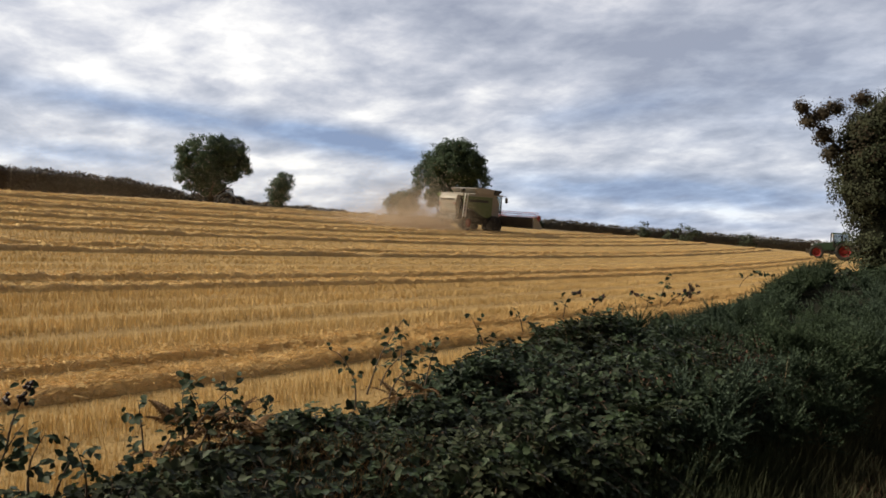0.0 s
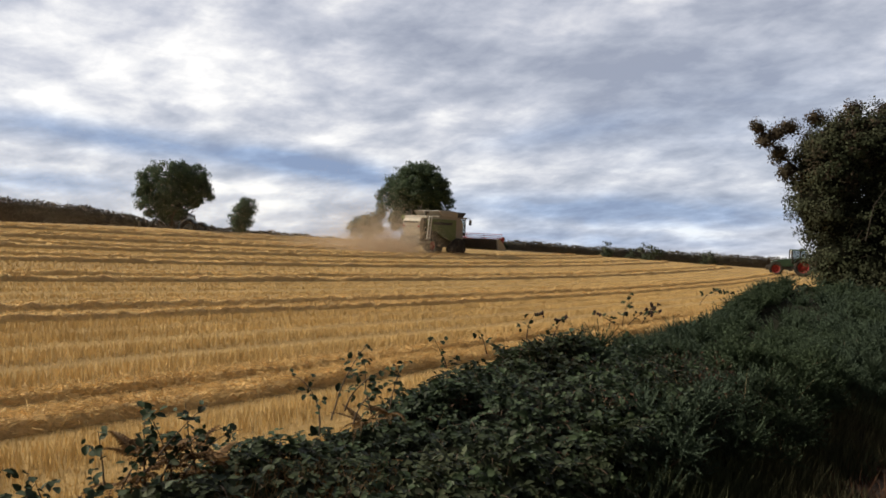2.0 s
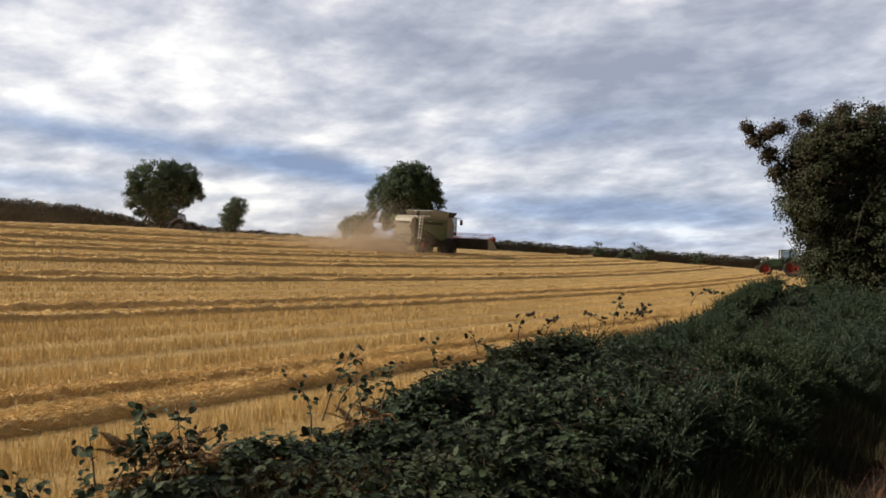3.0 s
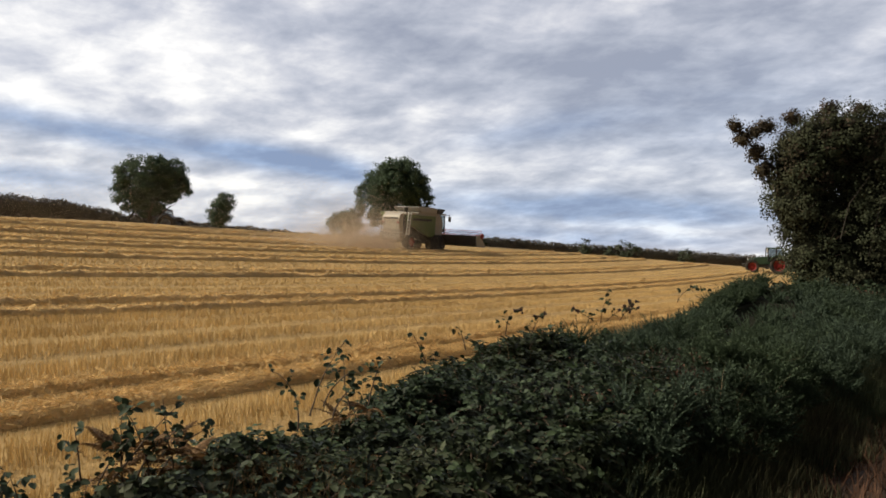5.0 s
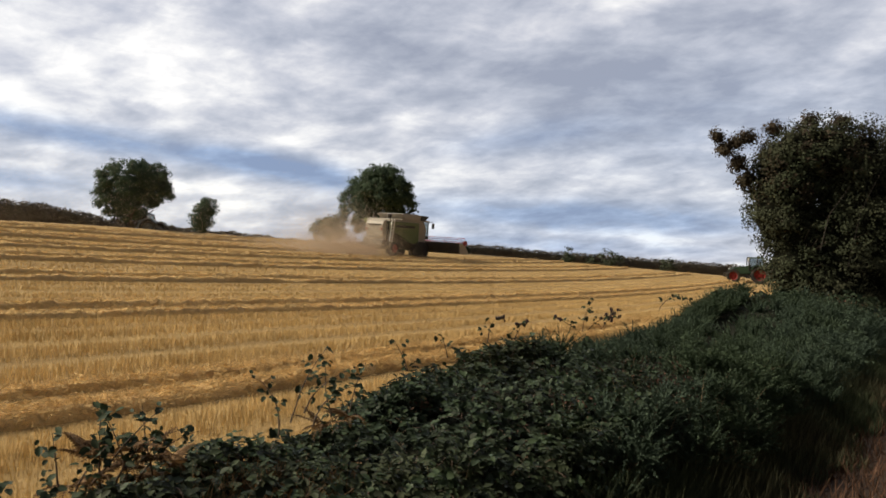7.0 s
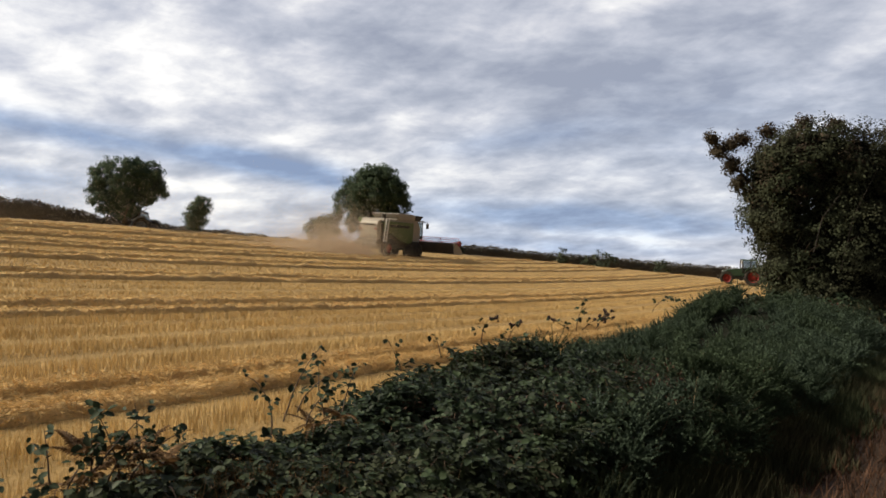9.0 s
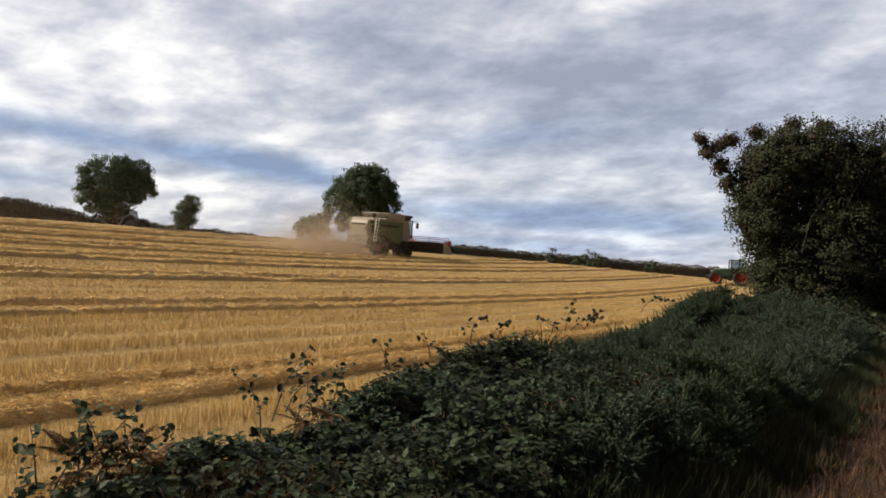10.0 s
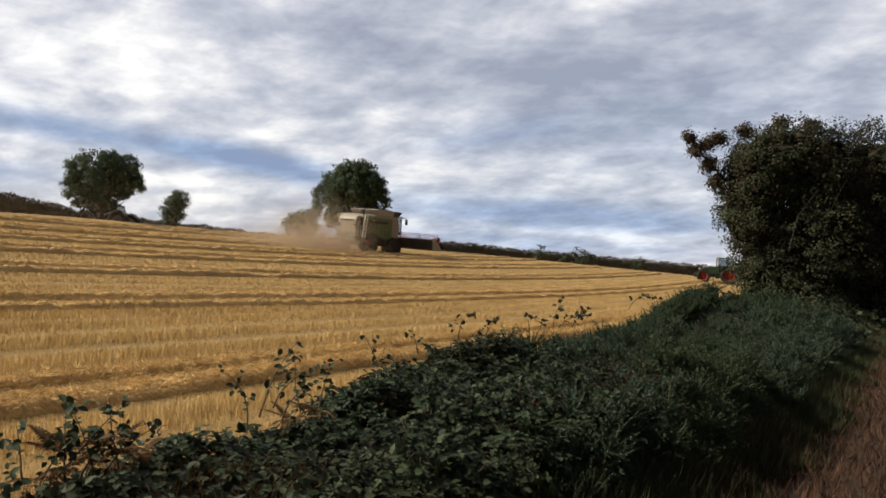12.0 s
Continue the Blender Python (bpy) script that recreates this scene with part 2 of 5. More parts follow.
THORN = material("hawthorn_leaf", (0.050, 0.062, 0.036), 0.7, vary=0.3, grain=1.0, island=0.3, second=(0.055, 0.052, 0.034), spec=0.05, transl=0.08)
RUST = material("rusty_leaf", (0.074, 0.058, 0.043), 0.8, vary=0.3, grain=1.4, island=0.3, second=(0.06, 0.054, 0.036), spec=0.05, transl=0.1)
BUSH = material("bush_leaf", (0.045, 0.060, 0.034), 0.8, vary=0.25, grain=1.0, island=0.4, second=(0.05, 0.054, 0.034), transl=0.1)
# far hedge brown-green, lightened to carry the haze of distance
HEDGE = material("hazed_hedge_leaf", (0.12, 0.11, 0.085), 0.8, vary=0.2, grain=0.6, island=0.25, second=(0.095, 0.075, 0.055))


# ---- mesh helpers ----
def mesh_np(name, verts, faces, mat):
    """A mesh from arrays of corners and faces that all have the same number of corners."""
    me = bpy.data.meshes.new(name)
    verts, faces = np.asarray(verts, np.float32), np.asarray(faces, np.int32)
    n, k = faces.shape
    me.vertices.add(len(verts))
    me.vertices.foreach_set("co", verts.ravel())
    me.loops.add(n * k)
    me.loops.foreach_set("vertex_index", faces.ravel())
    me.polygons.add(n)
    me.polygons.foreach_set("loop_start", np.arange(0, n * k, k, dtype=np.int32))
    me.update(calc_edges=True)
    me.materials.append(mat)
    return me


def part(name, bm, mat, parent=None, label=""):
    """Links a bmesh, or a mesh, as one object under a thing or a part."""
    if isinstance(bm, bmesh.types.BMesh):
        me = bpy.data.meshes.new(name)
        bmesh.ops.recalc_face_normals(bm, faces=bm.faces)
        bm.to_mesh(me)
        bm.free()
        me.materials.append(mat)
    else:
        me = bm
    ob = new(name, me)
    if parent is not None:
        ob.parent = parent
    if label:
        tagged(ob, label)
    return ob


def unit(a):
    return a / np.maximum(np.linalg.norm(a, axis=-1, keepdims=True), 1e-9)


def leaf_arrays(rng, pos, out, size, wide=0.55, droop=0.35, jitter=0.7):
    """Folded pointed leaves of six corners at the places pos, facing roughly along out."""
    n = len(pos)
    nor = unit(out + rng.normal(0, jitter, (n, 3)))
    way = rng.normal(0, 1, (n, 3))
    way[:, 2] -= droop
    way = unit(way - nor * (way * nor).sum(1, keepdims=True))
    side = np.cross(nor, way)
    s = (size * rng.uniform(0.6, 1.3, n))[:, None]
    w = s * wide * 0.5
    v = np.stack([pos, pos + way * s * 0.35 + side * w + nor * s * 0.10, pos + way * s * 0.75 + side * w * 0.75 + nor * s * 0.06,
                  pos + way * s - nor * s * 0.08,
                  pos + way * s * 0.75 - side * w * 0.75 + nor * s * 0.06, pos + way * s * 0.35 - side * w + nor * s * 0.10], 1)
    f = np.arange(n)[:, None, None] * 6 + np.array([[0, 1, 2, 3], [0, 3, 4, 5]])[None]
    return v.reshape(-1, 3), f.reshape(-1, 4)


def kite_arrays(rng, pos, out, size, wide=0.6, jitter=0.8):
    """Cheap four-cornered leaves for crowns far off."""
    n = len(pos)
    nor = unit(out + rng.normal(0, jitter, (n, 3)))
    way = rng.normal(0, 1, (n, 3))
    way = unit(way - nor * (way * nor).sum(1, keepdims=True))
    side = np.cross(nor, way)
    s = (size * rng.uniform(0.6, 1.4, n))[:, None]
    v = np.stack([pos - way * s * 0.5, pos + side * s * wide * 0.5, pos + way * s * 0.5 + nor * s * 0.1, pos - side * s * wide * 0.5], 1)
    return v.reshape(-1, 3), np.arange(n * 4).reshape(n, 4)


def spike_arrays(rng, base, way, length, width):
    """Narrow three-cornered blades."""
    n = len(base)
    side = unit(np.cross(way, rng.normal(0, 1, (n, 3))))
    w = (width if np.ndim(width) else np.full(n, width))[:, None]
    l = (length if np.ndim(length) else np.full(n, length))[:, None]
    v = np.stack([base - side * w * 0.5, base + side * w * 0.5, base + way * l], 1)
    return v.reshape(-1, 3), np.arange(n * 3).reshape(n, 3)


def tube(bm, pts, radii, sides=7):
    """A tapered tube along points."""
    rings = []
    pts = [Vector(p) for p in pts]
    for i, p in enumerate(pts):
        d = (pts[min(i + 1, len(pts) - 1)] - pts[max(i - 1, 0)]).normalized()
        a = d.orthogonal().normalized() if i == 0 else (rings_a - d * rings_a.dot(d)).normalized()
        rings_a = a
        b = d.cross(a)
        rings.append([bm.verts.new(p + (a * math.cos(t) + b * math.sin(t)) * radii[i]) for t in (2 * math.pi * j / sides for j in range(sides))])
    for r0, r1 in zip(rings, rings[1:]):
        for j in range(sides):
            bm.faces.new((r0[j], r0[(j + 1) % sides], r1[(j + 1) % sides], r1[j]))
    bm.faces.new(rings[0][::-1])
    bm.faces.new(rings[-1])


def box(bm, lo, hi, bevel=0.0, taper=None):
    """A box between two corners, its edges rounded; taper: (x, y) scale of its top."""
    lo, hi = Vector(lo), Vector(hi)
    mid = (lo + hi) / 2
    vs = bmesh.ops.create_cube(bm, size=1.0)["verts"]
    for v in vs:
        v.co = Vector((v.co.x * (hi.x - lo.x), v.co.y * (hi.y - lo.y), v.co.z * (hi.z - lo.z))) + mid
        if taper and v.co.z > mid.z:
            v.co.x, v.co.y = mid.x + (v.co.x - mid.x) * taper[0], mid.y + (v.co.y - mid.y) * taper[1]
    if bevel:
        es = list({e for v in vs for e in v.link_edges})
        bmesh.ops.bevel(bm, geom=es, offset=bevel, segments=2, affect="EDGES", profile=0.6)


def profile(bm, pts, x0, x1, bevel=0.0):
    """A side outline in (y, z), drawn through from x0 to x1."""
    a = [bm.verts.new((x0, y, z)) for y, z in pts]
    b = [bm.verts.new((x1, y, z)) for y, z in pts]
    n = len(pts)
    faces = [bm.faces.new(a), bm.faces.new(b[::-1])]
    for i in range(n):
        faces.append(bm.faces.new((a[i], b[i], b[(i + 1) % n], a[(i + 1) % n])))
    if bevel:
        es = list({e for f in faces for e in f.edges})
        bmesh.ops.bevel(bm, geom=es, offset=bevel, segments=2, affect="EDGES", profile=0.6)


def wheel(parent, name, x, y, z, radius, width, rim_mat, lugs=20):
    """A tractor wheel: tyre with lugs, dished rim, hub."""
    hub = new(name)
    hub.parent = parent
    hub.location = (x, y, z)
    sgn = 1 if x > 0 else -1
    bm = bmesh.new()
    outline = [(0.62, -0.42), (0.80, -0.5), (0.95, -0.46), (1.0, -0.25), (1.0, 0.25), (0.95, 0.46), (0.80, 0.5), (0.62, 0.42)]
    seg = 32
    rings = [[bm.verts.new((w * width, math.cos(t) * r * radius, math.sin(t) * r * radius)) for r, w in outline] for t in (2 * math.pi * i / seg for i in range(seg))]
    for i in range(seg):
        for j in range(len(outline)):
            k = (j + 1) % len(outline)
            bm.faces.new((rings[i][j], rings[i][k], rings[(i + 1) % seg][k], rings[(i + 1) % seg][j]))
    for i in range(lugs):
        for s in (-1, 1):
            t = 2 * math.pi * (i + (0.25 if s > 0 else -0.25)) / lugs
            vs = bmesh.ops.create_cube(bm, size=1.0)["verts"]
            m = Matrix.Rotation(t, 4, "X") @ Matrix.Translation((s * width * 0.24, 0, radius * 1.01)) @ Matrix.Rotation(s * 0.6, 4, "Z") @ Matrix.Diagonal((width * 0.5, 0.07 * radius, 0.07 * radius, 1))
            bmesh.ops.transform(bm, matrix=m, verts=vs)
    part("tyre", bm, RUBBER, hub, "black lugged rubber tyre")
    bm = bmesh.new()
    prof = [(0.64, 0.40), (0.60, 0.36), (0.52, 0.10), (0.30, 0.06), (0.26, 0.2), (0.10, 0.22), (0.0, 0.22)]
    rr = [[bm.verts.new((sgn * w * width, math.cos(t) * r * radius, math.sin(t) * r * radius)) for r, w in prof[:-1]] for t in (2 * math.pi * i / 24 for i in range(24))]
    tip = bm.verts.new((sgn * 0.22 * width, 0, 0))
    for i in range(24):
        for j in range(len(prof) - 2):
            bm.faces.new((rr[i][j], rr[i][j + 1], rr[(i + 1) % 24][j + 1], rr[(i + 1) % 24][j]))
        bm.faces.new((rr[i][-1], tip, rr[(i + 1) % 24][-1]))
    part("rim", bm, rim_mat, hub, "red painted dished wheel rim")
    return hub


def merge_np(list_of):
    vs, fs, n = [], [], 0
    for v, f in list_of:
        vs.append(v)
        fs.append(f + n)
        n += len(v)
    return np.concatenate(vs), np.concatenate(fs)


# ---- ground ----
def make_ground():
    az = np.radians(np.concatenate([np.arange(-180, -40, 4.0), np.arange(-40, 45, 0.5), np.arange(45, 180, 4.0)]))
    rad = np.concatenate([[0.0005], np.geomspace(0.6, 60, 110), np.geomspace(61.5, 160, 70), np.geomspace(170, 3500, 26)])
    A, R = np.meshgrid(az, rad)
    X, Y = R * np.sin(A), R * np.cos(A)
    Z = ground_z(X, Y)
    verts = np.stack([X, Y, Z], -1).reshape(-1, 3)
    nr, na = A.shape
    i, j = np.meshgrid(np.arange(nr - 1), np.arange(na), indexing="ij")
    jn = (j + 1) % na
    faces = np.stack([i * na + j, i * na + jn, (i + 1) * na + jn, (i + 1) * na + j], -1).reshape(-1, 4)[:, ::-1]
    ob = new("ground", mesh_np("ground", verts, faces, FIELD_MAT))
    ob.data.polygons.foreach_set("use_smooth", np.ones(len(faces), bool))
    tagged(ob, "harvested golden stubble field on a slope, with a dry lane verge toned dark for shade", "field", kind="structure")


make_ground()


# ---- straw rows ----
def fbm(x, y, seed):
    """Smooth pseudo-noise from a few sine waves, for arrays."""
    r = np.random.default_rng(seed)
    s = 0
    for f in (0.35, 0.8, 1.7, 3.6):
        a, b, c, d = r.uniform(0.6, 1.4, 4)
        s = s + np.sin(x * f * a + 5 * c + 1.3 * np.sin(y * f * d + c)) * np.sin(y * f * 1.1 * b + 7 * d) / (1 + f * 0.5)
    return s * 0.5


def swath(u0, height, width, v0, v1, seed, strands, strand_size):
    """A windrow of cut straw: an uneven ridge with loose stalks lying over it."""
    rng = np.random.default_rng(seed)
    step = 0.16 if u0 < 20 else 0.3
    vs = np.arange(v0, v1, step)
    ks = np.linspace(-1, 1, 13)
    V, K = np.meshgrid(vs, ks, indexing="ij")
    full = height
    height = height * (0.55 if u0 < 10 else 0.72 if u0 < 20 else 0.95)      # the packed lower part; loose stalks stand above it
    wv = width * (1 + 0.22 * fbm(V, 0 * V + 3, seed)) * 0.5
    U = u0 + 0.12 * fbm(V * 0.6, 0 * V, seed + 1) + np.where(K < 0, 0.55, 1.0) * K * wv
    X, Y = -math.cos(ROW) * U + math.sin(ROW) * V, math.sin(ROW) * U + math.cos(ROW) * V
    Q = np.where(K < -0.35, (K + 0.35) / 0.65, (K + 0.35) / 1.35)
    lumps = np.convolve(rng.normal(0, 1, len(vs) + 2), (0.3, 0.45, 0.3), 'valid')[:, None]
    hump = np.maximum(0, 1 - np.abs(Q) ** 1.7) * height * (1 + (0.16 if u0 < 10 else 0.2) * lumps + 0.12 * fbm(V * 1.3, K * 2, seed + 2) + (0.25 if u0 < 10 else 0.3) * rng.normal(0, 1, V.shape) * (1 - np.abs(K)))
    Z = ground_z(X, Y) + hump - 0.03 * (np.abs(K) > 0.98)
    verts = np.stack([X, Y, Z], -1).reshape(-1, 3)
    n, m = V.shape
    i, j = np.meshgrid(np.arange(n - 1), np.arange(m - 1), indexing="ij")
    faces = np.stack([i * m + j, (i + 1) * m + j, (i + 1) * m + j + 1, i * m + j + 1], -1).reshape(-1, 4)
    root = new("straw_swath")
    tagged(root, "long loose golden windrow of cut straw lying on stubble", "straw row", "straw rows in the field", "stuff")
    part("straw_ridge", mesh_np("straw_ridge", verts, faces, SWATH), None, root)
    # loose stalks
    pick = rng.integers(0, len(verts), strands)
    near = np.exp(-np.hypot(verts[pick, 0], verts[pick, 1]) / 60)
    pick = pick[rng.uniform(0, 1, strands) < near * 1.6]
    k = len(pick)
    base = verts[pick] + rng.normal(0, 1, (k, 3)) * (0.05, 0.05, 0.02)
    base[:, 2] += rng.uniform(0, 0.5, k) * full * (1 - np.abs(K.ravel()[pick]))
    way = rng.normal(0, 1, (k, 3))
    way[:, 2] = rng.normal(0.2, 0.4, k)
    far = 1 + np.hypot(base[:, 0], base[:, 1]) / 25
    v, f = spike_arrays(rng, base, unit(way), rng.uniform(0.07, 0.22, k) * strand_size, 0.006 * far)
    ob = part("loose_stalks", mesh_np("loose_stalks", v, f, STRAW), None, root)
    return root


SWATHS = [(7.85, 0.20, 0.9, -14, 60), (8.95, 0.15, 0.55, -14, 90), (15.3, 0.17, 0.75, -14, 110), (16.9, 0.18, 0.8, -14, 112), (23.1, 0.16, 0.85, -14, 112), (25.0, 0.13, 0.75, -14, 112),
          (30.4, 0.18, 0.95, -14, 110), (33.2, 0.15, 0.85, -14, 108), (37.4, 0.2, 1.0, -14, 106), (40.2, 0.16, 0.9, -14, 104), (44.8, 0.2, 1.1, -14, 66), (47.4, 0.17, 1.0, -14, 66),
          (52.2, 0.2, 1.1, -14, 80), (55.0, 0.18, 1.0, -14, 80)]
for i, (u0, h, w, v0, v1) in enumerate(SWATHS):
    swath(u0, h, w, v0, v1, 40 + i, 100000 if u0 < 10 else 54000 if u0 < 20 else 26000, 1.0 if u0 < 20 else 1.4)


STRIPS = (1.0, 2.5, 4.0, 5.3)     # taller strips between the straw rows


def make_stubble():
    """Cut stalks standing in drilled rows; taller and lower strips alternate."""
    rng = np.random.default_rng(5)
    out = []
    for u0, u1, v0, v1, n, wide in ((3.8, 8, -12, 0, 9000, 0.012), (8, 24, -12, 3, 12000, 0.014), (3.6, 8, 0, 26, 90000, 0.009), (8, 15, 2, 95, 200000, 0.013), (15, 24, 6, 112, 120000, 0.022), (24, 38, 10, 112, 80000, 0.035), (38, 58, 18, 100, 50000, 0.06)):
        u, v = rng.uniform(u0, u1, n), v0 + (v1 - v0) * rng.uniform(0, 1, n) ** 2.0
        u = np.round(u / 0.16) * 0.16 + rng.normal(0, 0.028, n)
        ph = np.mod(u - 8.95 + 0.06 * np.sin(v * 0.3), 7.55)
        band = 2 * np.max(np.exp(-(np.abs(ph[:, None] - np.array(STRIPS)[None]) / 0.48) ** 4), 1) - 1
        band = np.where(u < 8, np.maximum(band, -0.25), band)
        x, y = -math.cos(ROW) * u + math.sin(ROW) * v, math.sin(ROW) * u + math.cos(ROW) * v
        gap = u[:, None] - np.array([s[0] for s in SWATHS])[None]
        clear = np.min(np.abs(gap) / (np.array([s[2] * 0.5 - 0.08 for s in SWATHS])[None] * np.where(gap < 0, 0.6, 1.0)), 1)
        keep = (rng.uniform(0, 1, n) < 0.62 + 0.38 * band) & (clear > 1) & (np.hypot(x, y) < crest(np.degrees(np.arctan2(x, y))) - 0.5)
        x, y, band, clear = x[keep], y[keep], band[keep], clear[keep]
        k = len(x)
        base = np.stack([x, y, ground_z(x, y) - 0.01], -1)
        way = unit(np.stack([rng.normal(0, 0.16, k), rng.normal(0, 0.16, k), np.ones(k)], -1))
        tall = (0.10 + 0.08 * band) * rng.uniform(0.65, 1.25, k) * (0.75 if u0 >= 15 else 1.0) * np.clip((clear - 0.8) / 1.3, 0.3, 1)
        out.append(spike_arrays(rng, base, way, tall, wide * rng.uniform(0.7, 1.3, k)))
    v, f = merge_np(out)
    ob = new("stubble", mesh_np("stubble", v, f, STUBBLE))
    tagged(ob, "short golden cereal stubble standing in drilled rows", "stubble", kind="stuff")


make_stubble()

# ---- hedge between lane and field ----
RIDGE_V = np.array([-3.0, 0.0, 1.9, 2.5, 3.2, 4.05, 4.4, 4.6, 5.4, 6.5, 8.8, 11.3, 13.4, 14.6, 15.8, 17.3, 19.0, 22.0, 40.0])
RIDGE_Z = np.array([0.67, 0.67, 0.68, 0.655, 0.66, 0.71, 0.75, 0.83, 0.93, 0.94, 0.84, 0.72, 0.76, 0.90, 1.09, 1.10, 1.03, 0.9, 0.7])
FACE_V, FACE_U = (0.0, 3.0, 4.4, 5.2, 7.0, 10.0, 18.0, 37.0), (2.45, 2.35, 2.05, 1.6, 1.1, 0.74, 0.52, -0.6)      # the steep side to the lane
FOOT_V, FOOT_U = (0.0, 3.0, 5.0, 9.0, 11.5, 18.0, 37.0), (1.6, 1.3, 0.75, 0.32, 0.1, -0.2, -1.1)      # where the rank growth ends
HU = 3.0
HS = HU / 2.43
RIDGE_V, RIDGE_Z = RIDGE_V * HS, EYE - (EYE - RIDGE_Z) * HS


def hedge_point(v, phi, puff=1.0):
    """The hedge's skin: phi 0 at the lane's foot, 0.5 on the ridge, 1 at the field's foot."""
    top = np.interp(v, RIDGE_V, RIDGE_Z)
    a = np.pi * phi
    front = np.cos(a) > 0
    half = np.where(front, HU - np.interp(v, FACE_V, FACE_U) + 0.08 * np.sin(v * 1.9), 0.95) * puff
    q = np.abs(np.cos(a)) ** np.where(front, 0.5, 0.7)
    u = HU - half * np.sign(np.cos(a)) * q
    x, y = -math.cos(ROW) * u + math.sin(ROW) * v, math.sin(ROW) * u + math.cos(ROW) * v
    g = ground_z(x, y)
    rise = np.where(front, (1 - np.minimum(q, 1) ** 5) ** 0.36, np.sin(a) ** 0.5)      # a steep side to the lane
    slope = np.where(front, np.interp(v, (13, 18.5), (0, 0.5)), 0)      # the tall gorse leans back from the lane
    rise = rise * (1 - slope) + (1 - np.minimum(q, 1) ** 2) * slope
    z = g + (top - g) * rise * (1 - (1 - puff) * 0.35)
    # rounded bulges and hollows of single bushes
    swell = np.sin(v * 4.1 + 2.2 * np.sin(phi * 9 + v)) * np.sin(phi * 17 + 1.9 * np.sin(v * 1.7)) + 0.5 * np.sin(v * 9.3 + phi * 11) * np.sin(phi * 31 + v * 2.3)
    swell = swell * np.interp(v, (3, 9, 14, 22), (0.12, 0.19, 0.22, 0.24)) * np.sin(a) * np.where(front, 0.25 + 0.75 * np.abs(np.cos(a)), 0.2)
    x, y, z = x + math.cos(ROW) * swell * 0.6, y - math.sin(ROW) * swell * 0.6, z + swell * 0.8
    return np.stack([x, y, z], -1)


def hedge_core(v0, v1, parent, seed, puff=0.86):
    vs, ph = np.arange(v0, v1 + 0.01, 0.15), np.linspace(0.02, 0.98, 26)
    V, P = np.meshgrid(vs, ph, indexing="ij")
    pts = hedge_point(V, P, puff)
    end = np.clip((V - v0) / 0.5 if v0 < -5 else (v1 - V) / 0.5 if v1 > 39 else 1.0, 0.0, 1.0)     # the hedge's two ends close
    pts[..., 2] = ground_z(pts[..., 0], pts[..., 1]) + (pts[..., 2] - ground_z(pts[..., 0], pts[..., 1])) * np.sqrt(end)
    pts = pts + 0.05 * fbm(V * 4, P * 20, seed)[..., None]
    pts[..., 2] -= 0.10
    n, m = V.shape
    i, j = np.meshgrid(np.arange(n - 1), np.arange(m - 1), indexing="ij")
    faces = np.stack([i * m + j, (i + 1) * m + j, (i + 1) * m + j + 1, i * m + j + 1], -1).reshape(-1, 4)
    # solid shell, coloured dark for the shade between the leaves
    part("inner_fill", mesh_np("inner_fill", pts.reshape(-1, 3), faces, INNER_SHADE), None, parent)


def hedge_scatter(rng, v0, v1, n, lo=0.03, hi=0.8, depth=0.16, lump=0.10, seed=1, side=0, least=0.35):
    v, p = rng.uniform(v0, v1, n), rng.uniform(lo, hi, n)
    if side:        # the brambles give way to gorse along a slanting line
        edge = np.interp(p, (0, 0.2, 0.5, 1), (4.3, 5.4, 8.5, 9.1)) + rng.normal(0, 0.3, n)
        v = np.where((v - edge) * side > 0, v, np.nan)
        v, p = v[~np.isnan(v)], p[~np.isnan(v)]
        n = len(v)
    a, b = hedge_point(v, p), hedge_point(v, p + 0.01)
    c = hedge_point(v + 0.05, p)
    nor = unit(np.cross(c - a, b - a))
    nor *= np.where((nor[:, 2:3] < 0) & (p[:, None] > 0.2), -1, 1)
    swell = lump * (fbm(v * 3.2, p * 16, seed) + 0.7 * fbm(v * 7, p * 34, seed + 3))
    swell = np.maximum(swell, -0.05)
    keep = rng.uniform(0, 1, n) < np.clip(0.78 + swell / lump * 0.6, least, 1)     # hollows stay open
    return (a + nor * (swell - np.abs(rng.normal(0, depth, n)))[:, None])[keep], nor[keep]


def leaflets(rng, base, way, nor, size, wide):
    """Folded pointed leaflets growing from base along way, their faces turned to nor."""
    n = len(base)
    nor = unit(nor - way * (nor * way).sum(1, keepdims=True))
    side = np.cross(nor, way)
    s = (size * rng.uniform(0.65, 1.3, n))[:, None]
    w = s * wide * 0.5
    v = np.stack([base, base + way * s * 0.32 + side * w + nor * s * 0.10, base + way * s * 0.72 + side * w * 0.8 + nor * s * 0.05,
                  base + way * s - nor * s * 0.10,
                  base + way * s * 0.72 - side * w * 0.8 + nor * s * 0.05, base + way * s * 0.32 - side * w + nor * s * 0.10], 1)
    f = np.arange(n)[:, None, None] * 6 + np.array([[0, 1, 2, 3], [0, 3, 4, 5]])[None]
    return v.reshape(-1, 3), f.reshape(-1, 4)


LANE = np.array([math.cos(ROW), -math.sin(ROW), 0.0])      # from the hedge to the lane


